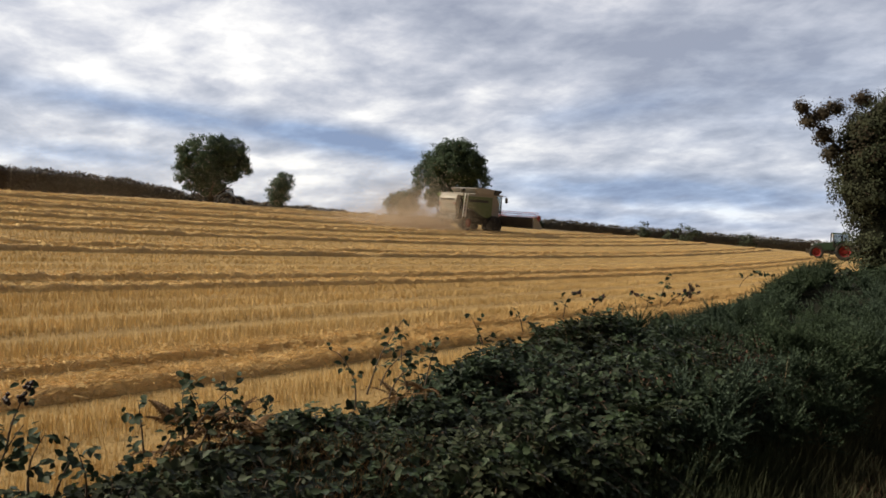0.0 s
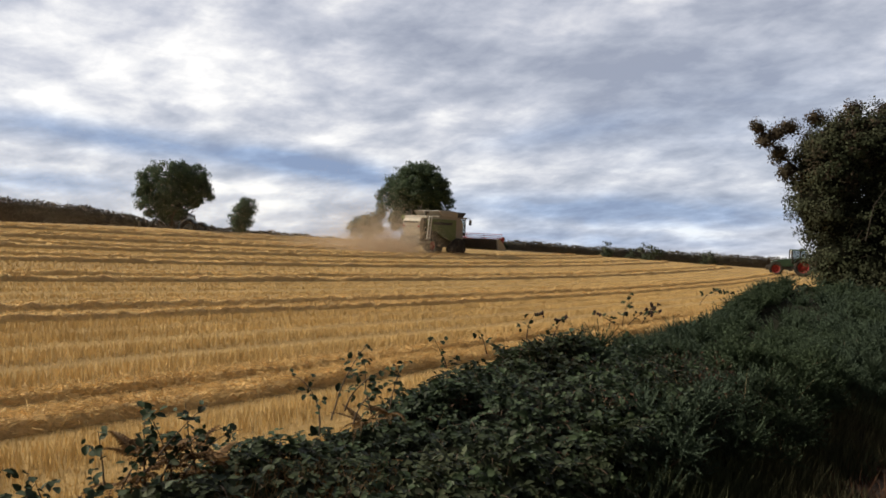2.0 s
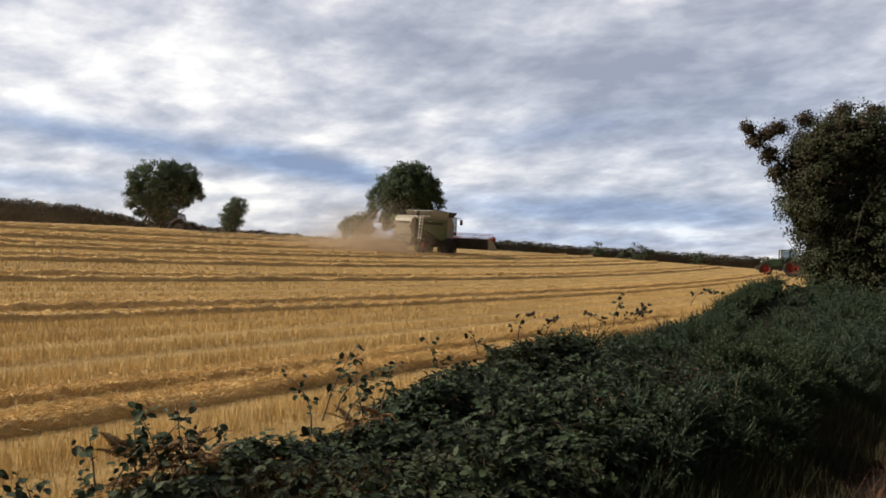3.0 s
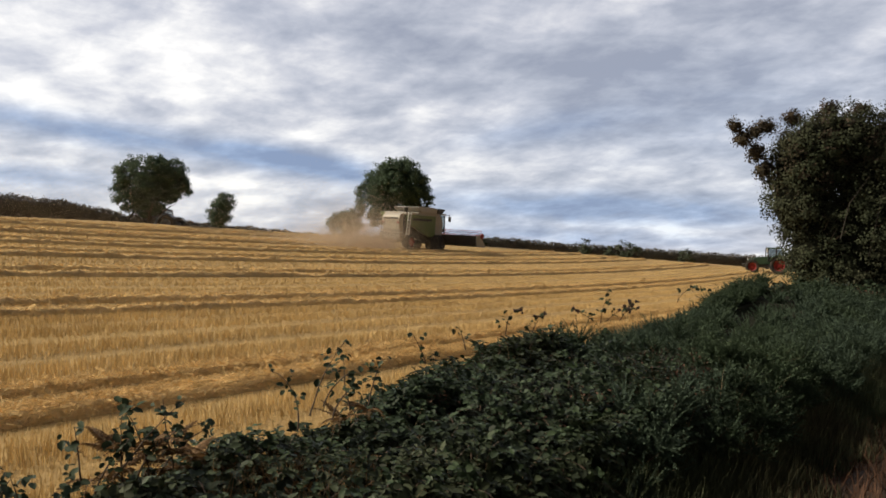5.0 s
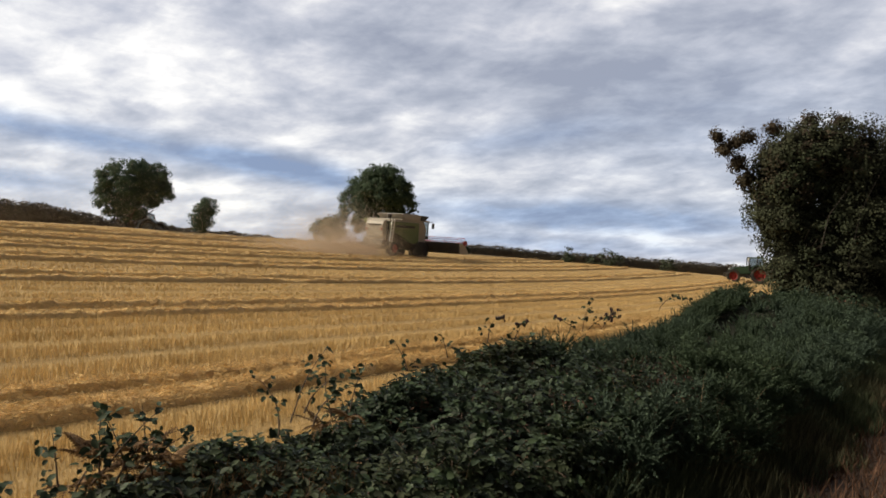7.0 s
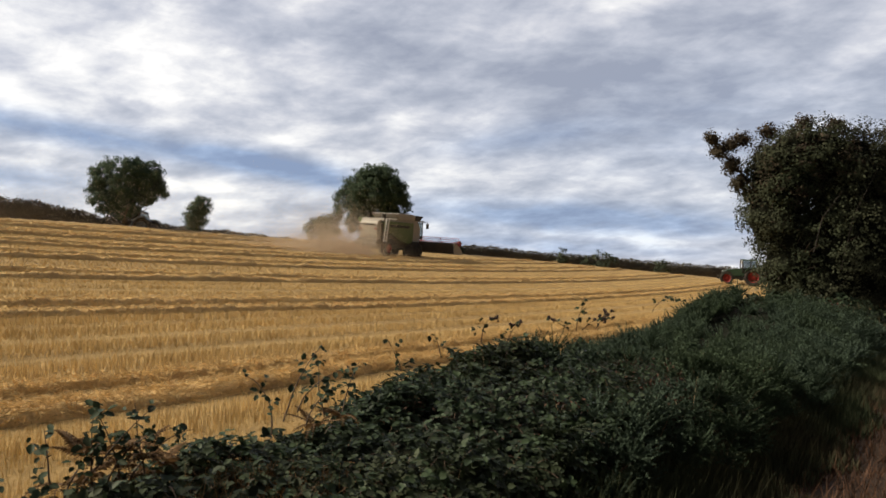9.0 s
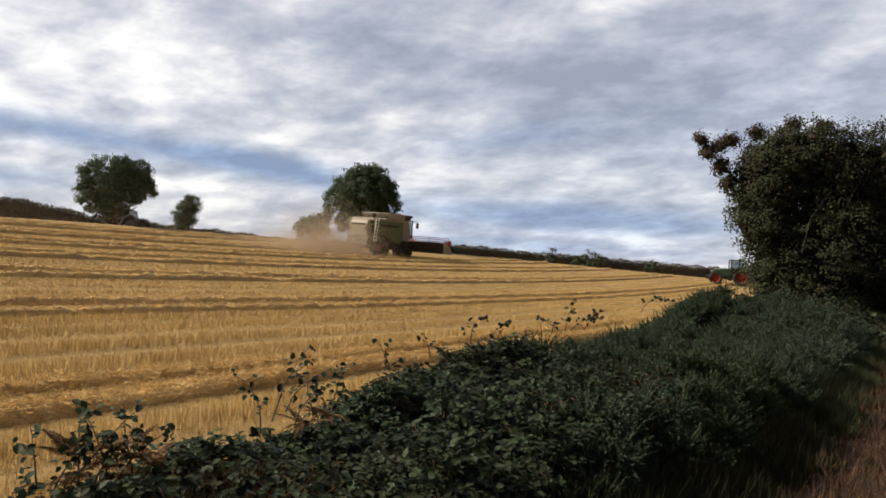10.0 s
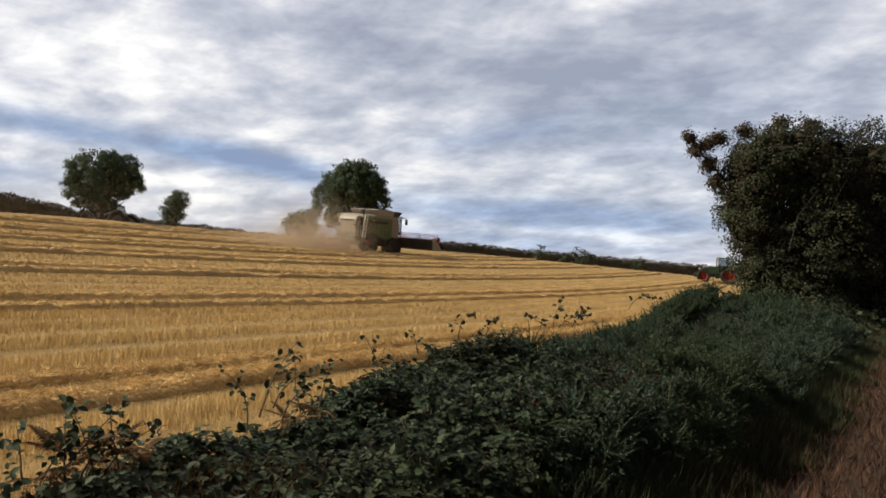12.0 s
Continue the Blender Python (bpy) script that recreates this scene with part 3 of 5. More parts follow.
def sprays(rng, pos, nor, length, size, count):
    """Drooping bramble shoots: leaves in threes on both sides of a stem. Gives leaves and stems."""
    n = len(pos)
    d = unit(nor * 0.55 + rng.normal(0, 0.62, (n, 3)) + np.array([0, 0, 0.35]))
    ln = (length * rng.uniform(0.5, 1.4, n))[:, None]
    fall = np.array([0, 0, -0.55]) * ln
    leaves, stems = [], []
    prev = pos
    for j in range(count):
        t = (j + 0.8) / count
        p = pos + d * ln * t + fall * t * t
        tan = unit(d * ln + 2 * fall * t)
        side = unit(np.cross(tan, np.array([0, 0, 1.0]))) * (1 if j % 2 else -1)
        stalk = unit(tan * 0.5 + side * 0.8 + rng.normal(0, 0.3, (n, 3)) + np.array([0, 0, -0.1]))
        face = unit(np.array([0, 0, 0.4]) + nor * 0.7 + LANE * 0.35 + rng.normal(0, 0.36, (n, 3)))
        tip = p + stalk * size * 0.5
        across = unit(np.cross(stalk, face))
        k = 0.75 + 0.35 * math.sin(math.pi * t)
        leaves.append(leaflets(rng, tip, stalk, face, size * k, 0.72))
        for sgn in (-1, 1):
            leaves.append(leaflets(rng, tip, unit(stalk * 0.4 + across * sgn + rng.normal(0, 0.15, (n, 3))), face, size * k * 0.85, 0.66))
        w = np.cross(tan, nor) * 0.0028
        stems.append(np.stack([prev - w, prev + w, p + w, p - w], 1))
        prev = p
    sv = np.concatenate(stems).reshape(-1, 3)
    return merge_np(leaves), (sv, np.arange(len(sv)).reshape(-1, 4))


def bramble_thicket(v0, v1, n, seed, label, size=0.06, hi=0.8, side=-1, shoots=2600):
    rng = np.random.default_rng(seed)
    root = new("bramble_thicket")
    tagged(root, label, "bramble bush", "hedge bushes along the lane", "stuff")
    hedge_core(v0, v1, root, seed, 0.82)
    pos, nor = hedge_scatter(rng, v0 - 0.1, v1 + 0.1, n, 0.02, hi, 0.12, 0.16, seed, side)
    pos = pos - nor * 0.10
    n = len(pos)
    # inner leaves in threes
    pos = np.repeat(pos, 3, 0) + rng.normal(0, 0.028, (n * 3, 3))
    nor = np.repeat(nor, 3, 0) + LANE * 0.4
    inner = leaf_arrays(rng, pos, unit(nor), size, 0.68, 0.5, 0.55)
    pos, nor = hedge_scatter(rng, v0 - 0.1, v1 + 0.1, shoots, 0.04, hi, 0.05, 0.16, seed, side)
    outer, stems = sprays(rng, pos - nor * 0.05, nor, 0.30, size * 1.15, 7)
    v, f = merge_np([inner, outer])
    part("leaves", mesh_np("leaves", v, f, BRAMBLE), None, root)
    part("shoot_stems", mesh_np("shoot_stems", *stems, STEM), None, root, "thin reddish bramble stems")
    pos, nor = hedge_scatter(rng, v0, v1, shoots // 7, 0.12, hi, 0.02, 0.16, seed, side)
    (v, f), stems = sprays(rng, pos, nor, 0.26, size * 1.1, 5)
    part("pale_leaves", mesh_np("pale_leaves", v, f, BRAMBLE_PALE), None, root, "paler young leaves")
    # withered patches
    spots = rng.uniform(0, 1, (16, 2)) * (v1 - v0, 0.5) + (v0, 0.15)
    ps = np.concatenate([hedge_point(s[0] + rng.normal(0, 0.11, 46), np.clip(s[1] + rng.normal(0, 0.022, 46), 0.05, 0.8)) for s in spots])
    v, f = leaf_arrays(rng, ps + rng.normal(0, 0.04, ps.shape), np.tile((0.2, -0.5, 0.6), (len(ps), 1)), size * 0.62, 0.45, 0.8, 0.8)
    part("withered_leaves", mesh_np("withered_leaves", v, f, DEAD), None, root, "reddish brown withered leaves")
    # thin stems and dry grass threading the face
    m = int((v1 - v0) * 90)
    pos, nor = hedge_scatter(rng, v0, v1, m, 0.03, 0.6, 0.03, 0.12, seed)
    m = len(pos)
    way = unit(rng.normal(0, 0.6, (m, 3)) + np.array([0, 0, 0.8]) + nor * 0.25)
    v, f = spike_arrays(rng, pos, way, rng.uniform(0.08, 0.32, m), 0.0042)
    part("dry_stems", mesh_np("dry_stems", v, f, STRAW_DULL), None, root, "dry straw-coloured grass stems")
    return root


STRAW_DULL = material("dry_grass", (0.15, 0.105, 0.06), 0.85, vary=0.3, grain=6.0, island=0.5, second=(0.09, 0.065, 0.04))


def gorse_bush(v0, v1, n, seed, label, size=0.15, lo=0.05, thin=0.008):
    """Dense upright spiny shoots, each a spray of narrow needles."""
    rng = np.random.default_rng(seed)
    root = new("gorse_bush")
    tagged(root, label, "gorse bush", "hedge bushes along the lane", "stuff")
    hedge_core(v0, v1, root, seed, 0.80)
    pos, nor = hedge_scatter(rng, v0 - 0.15, v1 + 0.15, n // 44, lo, 0.85, 0.02, 0.16, seed, 1, 0.8)
    pos = pos - nor * 0.10 + nor * rng.normal(0, 0.05, (len(pos), 1))
    per = 16
    heads = size * np.repeat(rng.uniform(0.75, 1.3, len(pos)), per)
    pos, nor = np.repeat(pos, per, 0), np.repeat(nor, per, 0)      # each head is a dome of shoots from one twig
    n = len(pos)
    way = unit(nor * 0.55 + np.array([0, 0, 0.45]) + unit(rng.normal(0, 1, (n, 3))) * 0.85)
    pos = pos + way * size * 0.15
    ln = heads * rng.uniform(0.7, 1.25, n)
    out = []
    for k in range(26):
        t = (k + rng.uniform(0, 1, n)) / 26
        b = pos + way * (ln * (0.05 + 0.93 * t))[:, None]
        w = unit(way * 0.8 + rng.normal(0, 0.62, (n, 3)))
        out.append(spike_arrays(rng, b, w, size * 0.20 * (1.2 - 0.75 * t) * rng.uniform(0.7, 1.2, n), thin))
    out.append(spike_arrays(rng, pos, way, ln * 1.05, thin * 1.5))
    v, f = merge_np(out)
    part("shoots", mesh_np("shoots", v, f, GORSE), None, root)
    m = n // 30
    pos, nor = hedge_scatter(rng, v0, v1, m, 0.05, 0.7, 0.05, 0.12, seed, 1)
    m = len(pos)
    v, f = spike_arrays(rng, pos, unit(nor * 0.5 + rng.normal(0, 0.5, (m, 3)) + np.array([0, 0, 0.7])), 0.11 * rng.uniform(0.5, 1.5, m), 0.006)
    part("dead_shoots", mesh_np("dead_shoots", v, f, DEAD), None, root, "dry brown dead shoots")
    return root


bramble_thicket(-10.0, -1.1, 2500, 10, "dark bramble thicket continuing along the lane", 0.08, shoots=350)
bramble_thicket(-1.1, 4.9, 7000, 11, "low dark green bramble thicket with withered leaves beside the lane", 0.046, shoots=3600)
bramble_thicket(4.9, 9.2, 8000, 12, "dense dark green bramble bush in the hedge", 0.048, shoots=3000)
gorse_bush(4.0, 14.8, 46000, 13, "dense blue-green gorse bush in the hedge", 0.19, thin=0.012)
gorse_bush(14.8, 21.7, 28000, 14, "tall rounded blue-green gorse bush with spiny upright shoots", 0.28, thin=0.019)
bramble_thicket(21.7, 44.0, 6000, 15, "dark low bramble growth under the hedge tree", 0.14, 0.6, 0, 400)


def frond(bm, base, way, length, sag, pairs=12, wide=0.10):
    """A bracken frond: an arched midrib with paired leaflets."""
    p, d = Vector(base), Vector(way).normalized()
    pts = []
    for i in range(pairs + 1):
        pts.append(p.copy())
        d = (d + Vector((0, 0, -sag / pairs))).normalized()
        p = p + d * (length / pairs)
    tube(bm, pts, [0.004 * (1 - 0.8 * i / pairs) for i in range(pairs + 1)], 4)
    side = Vector(way).cross(Vector((0, 0, 1))).normalized()
    for i in range(2, pairs):
        t = i / pairs
        fwd = (pts[i + 1] - pts[i]).normalized()
        for s in (-1, 1):
            l = wide * (1.1 - t) * (0.55 + 0.45 * min(1, t * 4))
            tip = pts[i] + side * s * l + fwd * l * 0.35 + Vector((0, 0, -l * 0.25))
            w = fwd * (length / pairs * 0.42)
            a, b, c = bm.verts.new(pts[i] - w * 0.6), bm.verts.new(pts[i] + w), bm.verts.new(tip)
            mid = bm.verts.new((pts[i] + tip) / 2 + w * 0.9 + Vector((0, 0, 0.01)))
            bm.faces.new((a, c, mid, b))


def fern(v, phi, seed, mat, label, n=5, length=0.5):
    rng = random.Random(seed)
    p = Vector(hedge_point(np.array(v), np.array(phi)).tolist()) - Vector((0, 0, 0.05))
    root = new("fern")
    tagged(root, label, "fern", "ferns in the hedge")
    root.location = p
    for i in range(n):
        bm = bmesh.new()
        a = rng.uniform(0, 6.28)
        frond(bm, (0, 0, 0), (math.cos(a), math.sin(a) - 0.4, rng.uniform(0.4, 1.0)), length * rng.uniform(0.7, 1.15), rng.uniform(0.6, 1.3), 12, length * 0.26)
        part("frond", bm, mat, root)
    return root


FERN = material("fern_frond", (0.036, 0.048, 0.021), 0.75, vary=0.25, grain=5.0, island=0.3, transl=0.25)
FERN_DRY = material("dry_fern_frond", (0.20, 0.115, 0.05), 0.75, vary=0.3, grain=5.0, island=0.35, transl=0.2)
for v, p, s, green in ((4.15, 0.42, 1, 1), (5.7, 0.33, 2, 1), (4.6, 0.52, 5, 0)):
    fern(v, p, s, FERN if green else FERN_DRY, "green bracken fern growing out of the brambles" if green else "withered brown bracken fern among the brambles", 5 if green else 7, 0.30 if green else 0.30)


for i, (px, py, dist) in enumerate(((-0.290, -0.225, 3.6), (-0.255, -0.215, 3.7), (-0.225, -0.225, 3.8), (-0.32, -0.235, 3.6), (-0.27, -0.20, 3.65), (-0.24, -0.205, 3.7), (-0.30, -0.205, 3.6), (-0.215, -0.215, 3.85), (-0.05, -0.175, 4.7), (-0.02, -0.165, 4.9))):
    f0 = fern(2.3, 0.5, 90 + i, FERN_DRY, "withered brown bracken fern among the brambles", 6, 0.24)
    f0.location = (px * dist * HS, dist * HS, EYE + py * dist * HS)


def bramble_cane(start, way, length, bend, leaves, seed, berries=0, size=0.055):
    """An arching cane with leaves in threes, and at times fruit at its tip."""
    rng = random.Random(seed)
    nrng = np.random.default_rng(seed)
    root = new("bramble_cane")
    tagged(root, "arching bramble cane with toothed green leaves" if not berries else "bramble cane with dark berry clusters at its tip", "bramble", "bramble canes above the hedge")
    root.location = start
    p, d = Vector((0, 0, 0)), Vector(way).normalized()
    pts = []
    for i in range(15):
        pts.append(p.copy())
        d = (d + Vector(bend) / 14 + Vector((rng.gauss(0, 0.05), rng.gauss(0, 0.05), rng.gauss(0, 0.05)))).normalized()
        p = p + d * length / 14
    bm = bmesh.new()
    tube(bm, pts, [0.006 * (1 - 0.75 * i / 14) for i in range(15)], 5)
    part("cane", bm, STEM, root)
    for i in range(leaves):
        t = 0.25 + 0.75 * (i + 0.5) / leaves
        q = pts[min(14, int(t * 14))]
        a = rng.uniform(0, 6.28)
        stalk = Vector((math.cos(a), math.sin(a), 0.25)) * rng.uniform(0.03, 0.075)
        pos = np.array([q + stalk] * 3) + nrng.normal(0, 0.012, (3, 3))
        for one in pos:
            v, f = leaf_arrays(nrng, one[None], np.array([[0.1, -0.5, 0.8]]), size, 0.66, 0.3, 0.4)
            part("leaf", mesh_np("leaf", v, f, BRAMBLE if rng.random() < 0.75 else BRAMBLE_PALE), None, root)
    for i in range(berries):
        bm = bmesh.new()
        q = pts[rng.randint(9, 14)] + Vector((rng.gauss(0, 0.07), rng.gauss(0, 0.05), rng.gauss(0.02, 0.03)))
        for k in range(9):
            m = Matrix.Translation(q + Vector((rng.gauss(0, 0.010), rng.gauss(0, 0.010), rng.gauss(0, 0.012))))
            bmesh.ops.create_icosphere(bm, subdivisions=1, radius=0.011, matrix=m)
        part("blackberry", bm, BERRY, root, "ripe dark blackberry")
    return root


def eye_point(px, py, dist):
    """A place dist metres ahead of the first eye, that far right of and above its level."""
    return (px * dist, dist, EYE + py * dist)


# canes: sideways and upward slope from the eye, distance ahead, way, length, bend
CANES = [
    (-0.50, -0.27, 2.9, (0.1, 0, 1.0), 0.22, (0.4, 0, -0.6), 9, 0), (-0.465, -0.28, 2.9, (-0.1, 0, 1.0), 0.2, (0.4, 0, -0.6), 9, 0), (-0.435, -0.285, 3.0, (0.2, 0, 1.0), 0.18, (0.4, 0, -0.5), 8, 0), (-0.40, -0.285, 3.1, (0.1, 0, 1.0), 0.18, (-0.4, 0, -0.5), 8, 0), (-0.36, -0.28, 3.2, (0.0, 0, 1.0), 0.16, (0.4, 0, -0.5), 8, 0),
    (-0.085, -0.170, 4.4, (0.30, 0.1, 1.0), 0.42, (0.5, 0, -0.5), 7, 0), (-0.098, -0.185, 4.3, (0.15, 0.1, 1.0), 0.36, (-0.6, 0, -1.2), 6, 0), (-0.07, -0.16, 4.5, (0.25, 0.1, 0.9), 0.30, (0.6, 0, -0.4), 6, 0),
    (-0.300, -0.235, 3.5, (0.65, 0.1, 0.8), 0.40, (0.3, 0, -0.3), 6, 0), (-0.275, -0.235, 3.6, (0.25, 0.1, 1.0), 0.34, (0.9, 0, -0.8), 7, 0), (-0.235, -0.225, 3.7, (-0.1, 0.1, 1.0), 0.30, (0.2, 0, -0.3), 7, 0),
    (-0.262, -0.235, 3.6, (0.1, 0.1, 1.0), 0.36, (-0.7, 0, -0.6), 9, 0), (-0.29, -0.24, 3.5, (-0.2, 0.1, 1.0), 0.30, (0.5, 0, -0.5), 8, 0), (-0.25, -0.23, 3.7, (0.5, 0.1, 0.8), 0.32, (0.4, 0, -0.9), 8, 0),
    (-0.32, -0.25, 3.5, (0.3, 0.1, 0.9), 0.30, (0.2, 0, -0.4), 8, 0), (-0.06, -0.175, 4.5, (0.1, 0.1, 1.0), 0.34, (0.9, 0, -1.0), 9, 0), (-0.04, -0.165, 4.6, (-0.2, 0.1, 1.0), 0.30, (0.3, 0, -0.6), 8, 0), (-0.02, -0.16, 4.7, (0.2, 0.1, 1.0), 0.28, (0.3, 0, -0.6), 8, 0),
    (-0.335, -0.24, 3.4, (0.0, 0.1, 1.0), 0.22, (-0.5, 0, -0.3), 5, 0), (-0.49, -0.235, 3.1, (0.1, 0, 1.0), 0.26, (0.1, 0, -0.2), 6, 3),
    (0.243, -0.072, 9.2, (0.05, 0, 1.0), 0.36, (0.9, 0, -0.9), 6, 0), (0.250, -0.070, 9.2, (0.5, 0, 0.6), 0.30, (0.5, 0, -0.5), 4, 7), (0.235, -0.070, 9.1, (-0.5, 0, 0.6), 0.24, (0.2, 0, 0.0), 4, 3), (0.265, -0.070, 9.3, (0.3, 0, 0.6), 0.25, (0.3, 0, -0.2), 3, 6),
    (0.332, -0.050, 10.4, (0.25, 0, 1.0), 0.52, (1.4, 0, -1.9), 9, 0), (0.135, -0.083, 6.2, (0.1, 0, 1.0), 0.18, (0.3, 0, -0.3), 4, 2), (0.165, -0.082, 6.8, (0.3, 0, 0.8), 0.16, (0.3, 0, -0.3), 3, 3),
    (0.045, -0.115, 5.2, (-0.3, 0, 1.0), 0.2, (0.0, 0, -0.4), 4, 0), (0.09, -0.10, 5.6, (-0.2, 0, 1.0), 0.16, (0.3, 0, -0.3), 4, 0),
]
for i, (px, py, dist, way, ln, bend, nl, nb) in enumerate(CANES):
    bramble_cane(eye_point(px, py, dist * HS), way, ln * HS, bend, nl, 70 + i, nb, 0.047 if dist < 8 else 0.06)

# dry stalks standing out of the brambles
rng = np.random.default_rng(81)
n = 3600
v = rng.uniform(0.8, 4.8, n)
pos = hedge_point(v, rng.uniform(0.43, 0.64, n))
pos += 0.10 * fbm(v * 5, v * 2, 7)[:, None] * np.array([0, 0, 1.0])
way = unit(rng.normal(0, 0.55, (n, 3)) + np.array([0, 0, 0.9]))
vv, ff = spike_arrays(rng, pos - np.array([0, 0, 0.08]), way, rng.uniform(0.12, 0.36, n) * np.interp(v, (0.8, 3.5, 4.8), (1.0, 0.9, 0.5)), 0.0055)
tagged(new("dry_stalks", mesh_np("dry_stalks", vv, ff, FERN_DRY)), "thin dry brown weed stalks standing out of the brambles", "weeds", kind="stuff")

# unseen hedge behind the eye, added to cut skylight on the lane side
rng = np.random.default_rng(79)
sky_blocker_hedge = new("sky_blocker_hedge")
tagged(sky_blocker_hedge, "unseen tall hedge added across the lane to block skylight", "hedge", "hedge bushes along the lane", "stuff")
V, P = np.meshgrid(np.arange(-16, 21, 0.5), np.linspace(0, 1, 13), indexing="ij")
U = -3.7 + 1.5 * np.cos(np.pi * P)
X, Y = -math.cos(ROW) * U + math.sin(ROW) * V, math.sin(ROW) * U + math.cos(ROW) * V
Z = ground_z(X, Y) - 0.1 + (7.5 + 0.6 * fbm(V, P, 5)) * np.sin(np.pi * P) ** 0.5 * np.clip((20.6 - V) / 2, 0.1, 1) ** 0.5
pts = np.stack([X, Y, Z], -1)
n, m = V.shape
i, j = np.meshgrid(np.arange(n - 1), np.arange(m - 1), indexing="ij")
part("inner_fill", mesh_np("inner_fill", pts.reshape(-1, 3), np.stack([i * m + j, (i + 1) * m + j, (i + 1) * m + j + 1, i * m + j + 1], -1).reshape(-1, 4), INNER_SHADE), None, sky_blocker_hedge)
q = pts.reshape(-1, 3)[rng.integers(0, n * m, 12000)] + rng.normal(0, 0.25, (12000, 3))
vv, ff = kite_arrays(rng, q, np.tile((0.3, 0.0, 0.6), (12000, 1)), 0.16)
part("leaves", mesh_np("leaves", vv, ff, BRAMBLE), None, sky_blocker_hedge)

# rank dark growth at the hedge's foot
VERGE_GREEN = material("rank_grass", (0.060, 0.076, 0.042), 0.85, vary=0.3, grain=3.0, island=0.5, second=(0.062, 0.056, 0.034), spec=0.1, transl=0.05)
rng = np.random.default_rng(78)
n = 70000
v = rng.uniform(-2, 30, n)
q = rng.uniform(0, 1, n) ** 0.7
foot = np.interp(v, FOOT_V, FOOT_U) + 0.12 * np.sin(v * 2.7) + 0.08 * np.sin(v * 7.1)
u = foot + q * (np.interp(v, FACE_V, FACE_U) + 0.35 - foot)
x, y = -math.cos(ROW) * u + math.sin(ROW) * v, math.sin(ROW) * u + math.cos(ROW) * v
tall = (0.10 + 0.42 * q) * rng.uniform(0.5, 1.3, n)
vv, ff = spike_arrays(rng, np.stack([x, y, ground_z(x, y) - 0.01], -1), unit(np.stack([rng.normal(0, 0.4, n), rng.normal(0, 0.4, n), np.ones(n)], -1)), tall, 0.012)
tagged(new("rank_grass", mesh_np("rank_grass", vv, ff, VERGE_GREEN)), "dark rank grass and nettles at the foot of the hedge", "grass", kind="stuff")

# dry grass on the verge, its brown deepened in place of shade
rng = np.random.default_rng(77)
n = 24000
u, v = rng.uniform(-2.2, 1.2, n), rng.uniform(2, 26, n)
x, y = -math.cos(ROW) * u + math.sin(ROW) * v, math.sin(ROW) * u + math.cos(ROW) * v
vv, ff = spike_arrays(rng, np.stack([x, y, ground_z(x, y)], -1), unit(np.stack([rng.normal(0, 0.5, n), rng.normal(0, 0.5, n), np.ones(n)], -1)), rng.uniform(0.05, 0.22, n), 0.010)
SHADED_LITTER = material("shade_toned_bracken", (0.085, 0.048, 0.032), 0.9, vary=0.3, grain=3.0, island=0.6, second=(0.10, 0.055, 0.036), spec=0.05)
tagged(new("verge_grass", mesh_np("verge_grass", vv, ff, SHADED_LITTER)), "thin dry reddish brown grass on the lane verge, toned dark for shade", "grass", kind="stuff")


# ---- trees ----
def branch_tree(bm, base, height, lean, seed, limbs, trunk_r, spread, first=0.25):
    """Trunk and limbs as tapered tubes; returns the limbs' ends."""
    rng = random.Random(seed)
    b = Vector(base)
    pts = [b + Vector((lean[0] * t * t, lean[1] * t * t, height * 0.8 * t)) + Vector((rng.gauss(0, 0.02), rng.gauss(0, 0.02), 0)) * height * t for t in (0, 0.15, 0.3, 0.5, 0.7, 0.85, 1.0)]
    pts[0].z -= 0.3
    tube(bm, pts, [trunk_r * k for k in (1.35, 1.0, 0.85, 0.65, 0.42, 0.25, 0.1)], 8)
    ends = [pts[-1]]
    for i in range(limbs):
        t = first + (0.95 - first) * (i + rng.random() * 0.6) / limbs
        k = min(5, int(t * 6))
        s = pts[k].lerp(pts[k + 1], t * 6 - k)
        a = i * 2.4 + rng.uniform(-0.4, 0.4)
        reach = spread * (1.05 - 0.55 * t) * rng.uniform(0.75, 1.1)
        e = s + Vector((math.cos(a) * reach, math.sin(a) * reach, reach * rng.uniform(0.35, 0.9)))
        m = s.lerp(e, 0.5) + Vector((rng.gauss(0, 0.1), rng.gauss(0, 0.1), -0.08 * reach)) * 1.0
        r = trunk_r * 0.42 * (1.1 - t * 0.6)
        tube(bm, [s, m, e], [r, r * 0.6, r * 0.15], 6)
        ends.append(e)
        for q in range(2):
            e2 = m.lerp(e, rng.uniform(0.2, 0.8)) + Vector((rng.gauss(0, 0.5), rng.gauss(0, 0.5), rng.uniform(0.1, 0.6))) * reach * 0.5
            tube(bm, [m, m.lerp(e2, 0.6) + Vector((0, 0, 0.05)), e2], [r * 0.4, r * 0.25, r * 0.06], 5)
            ends.append(e2)
    return ends


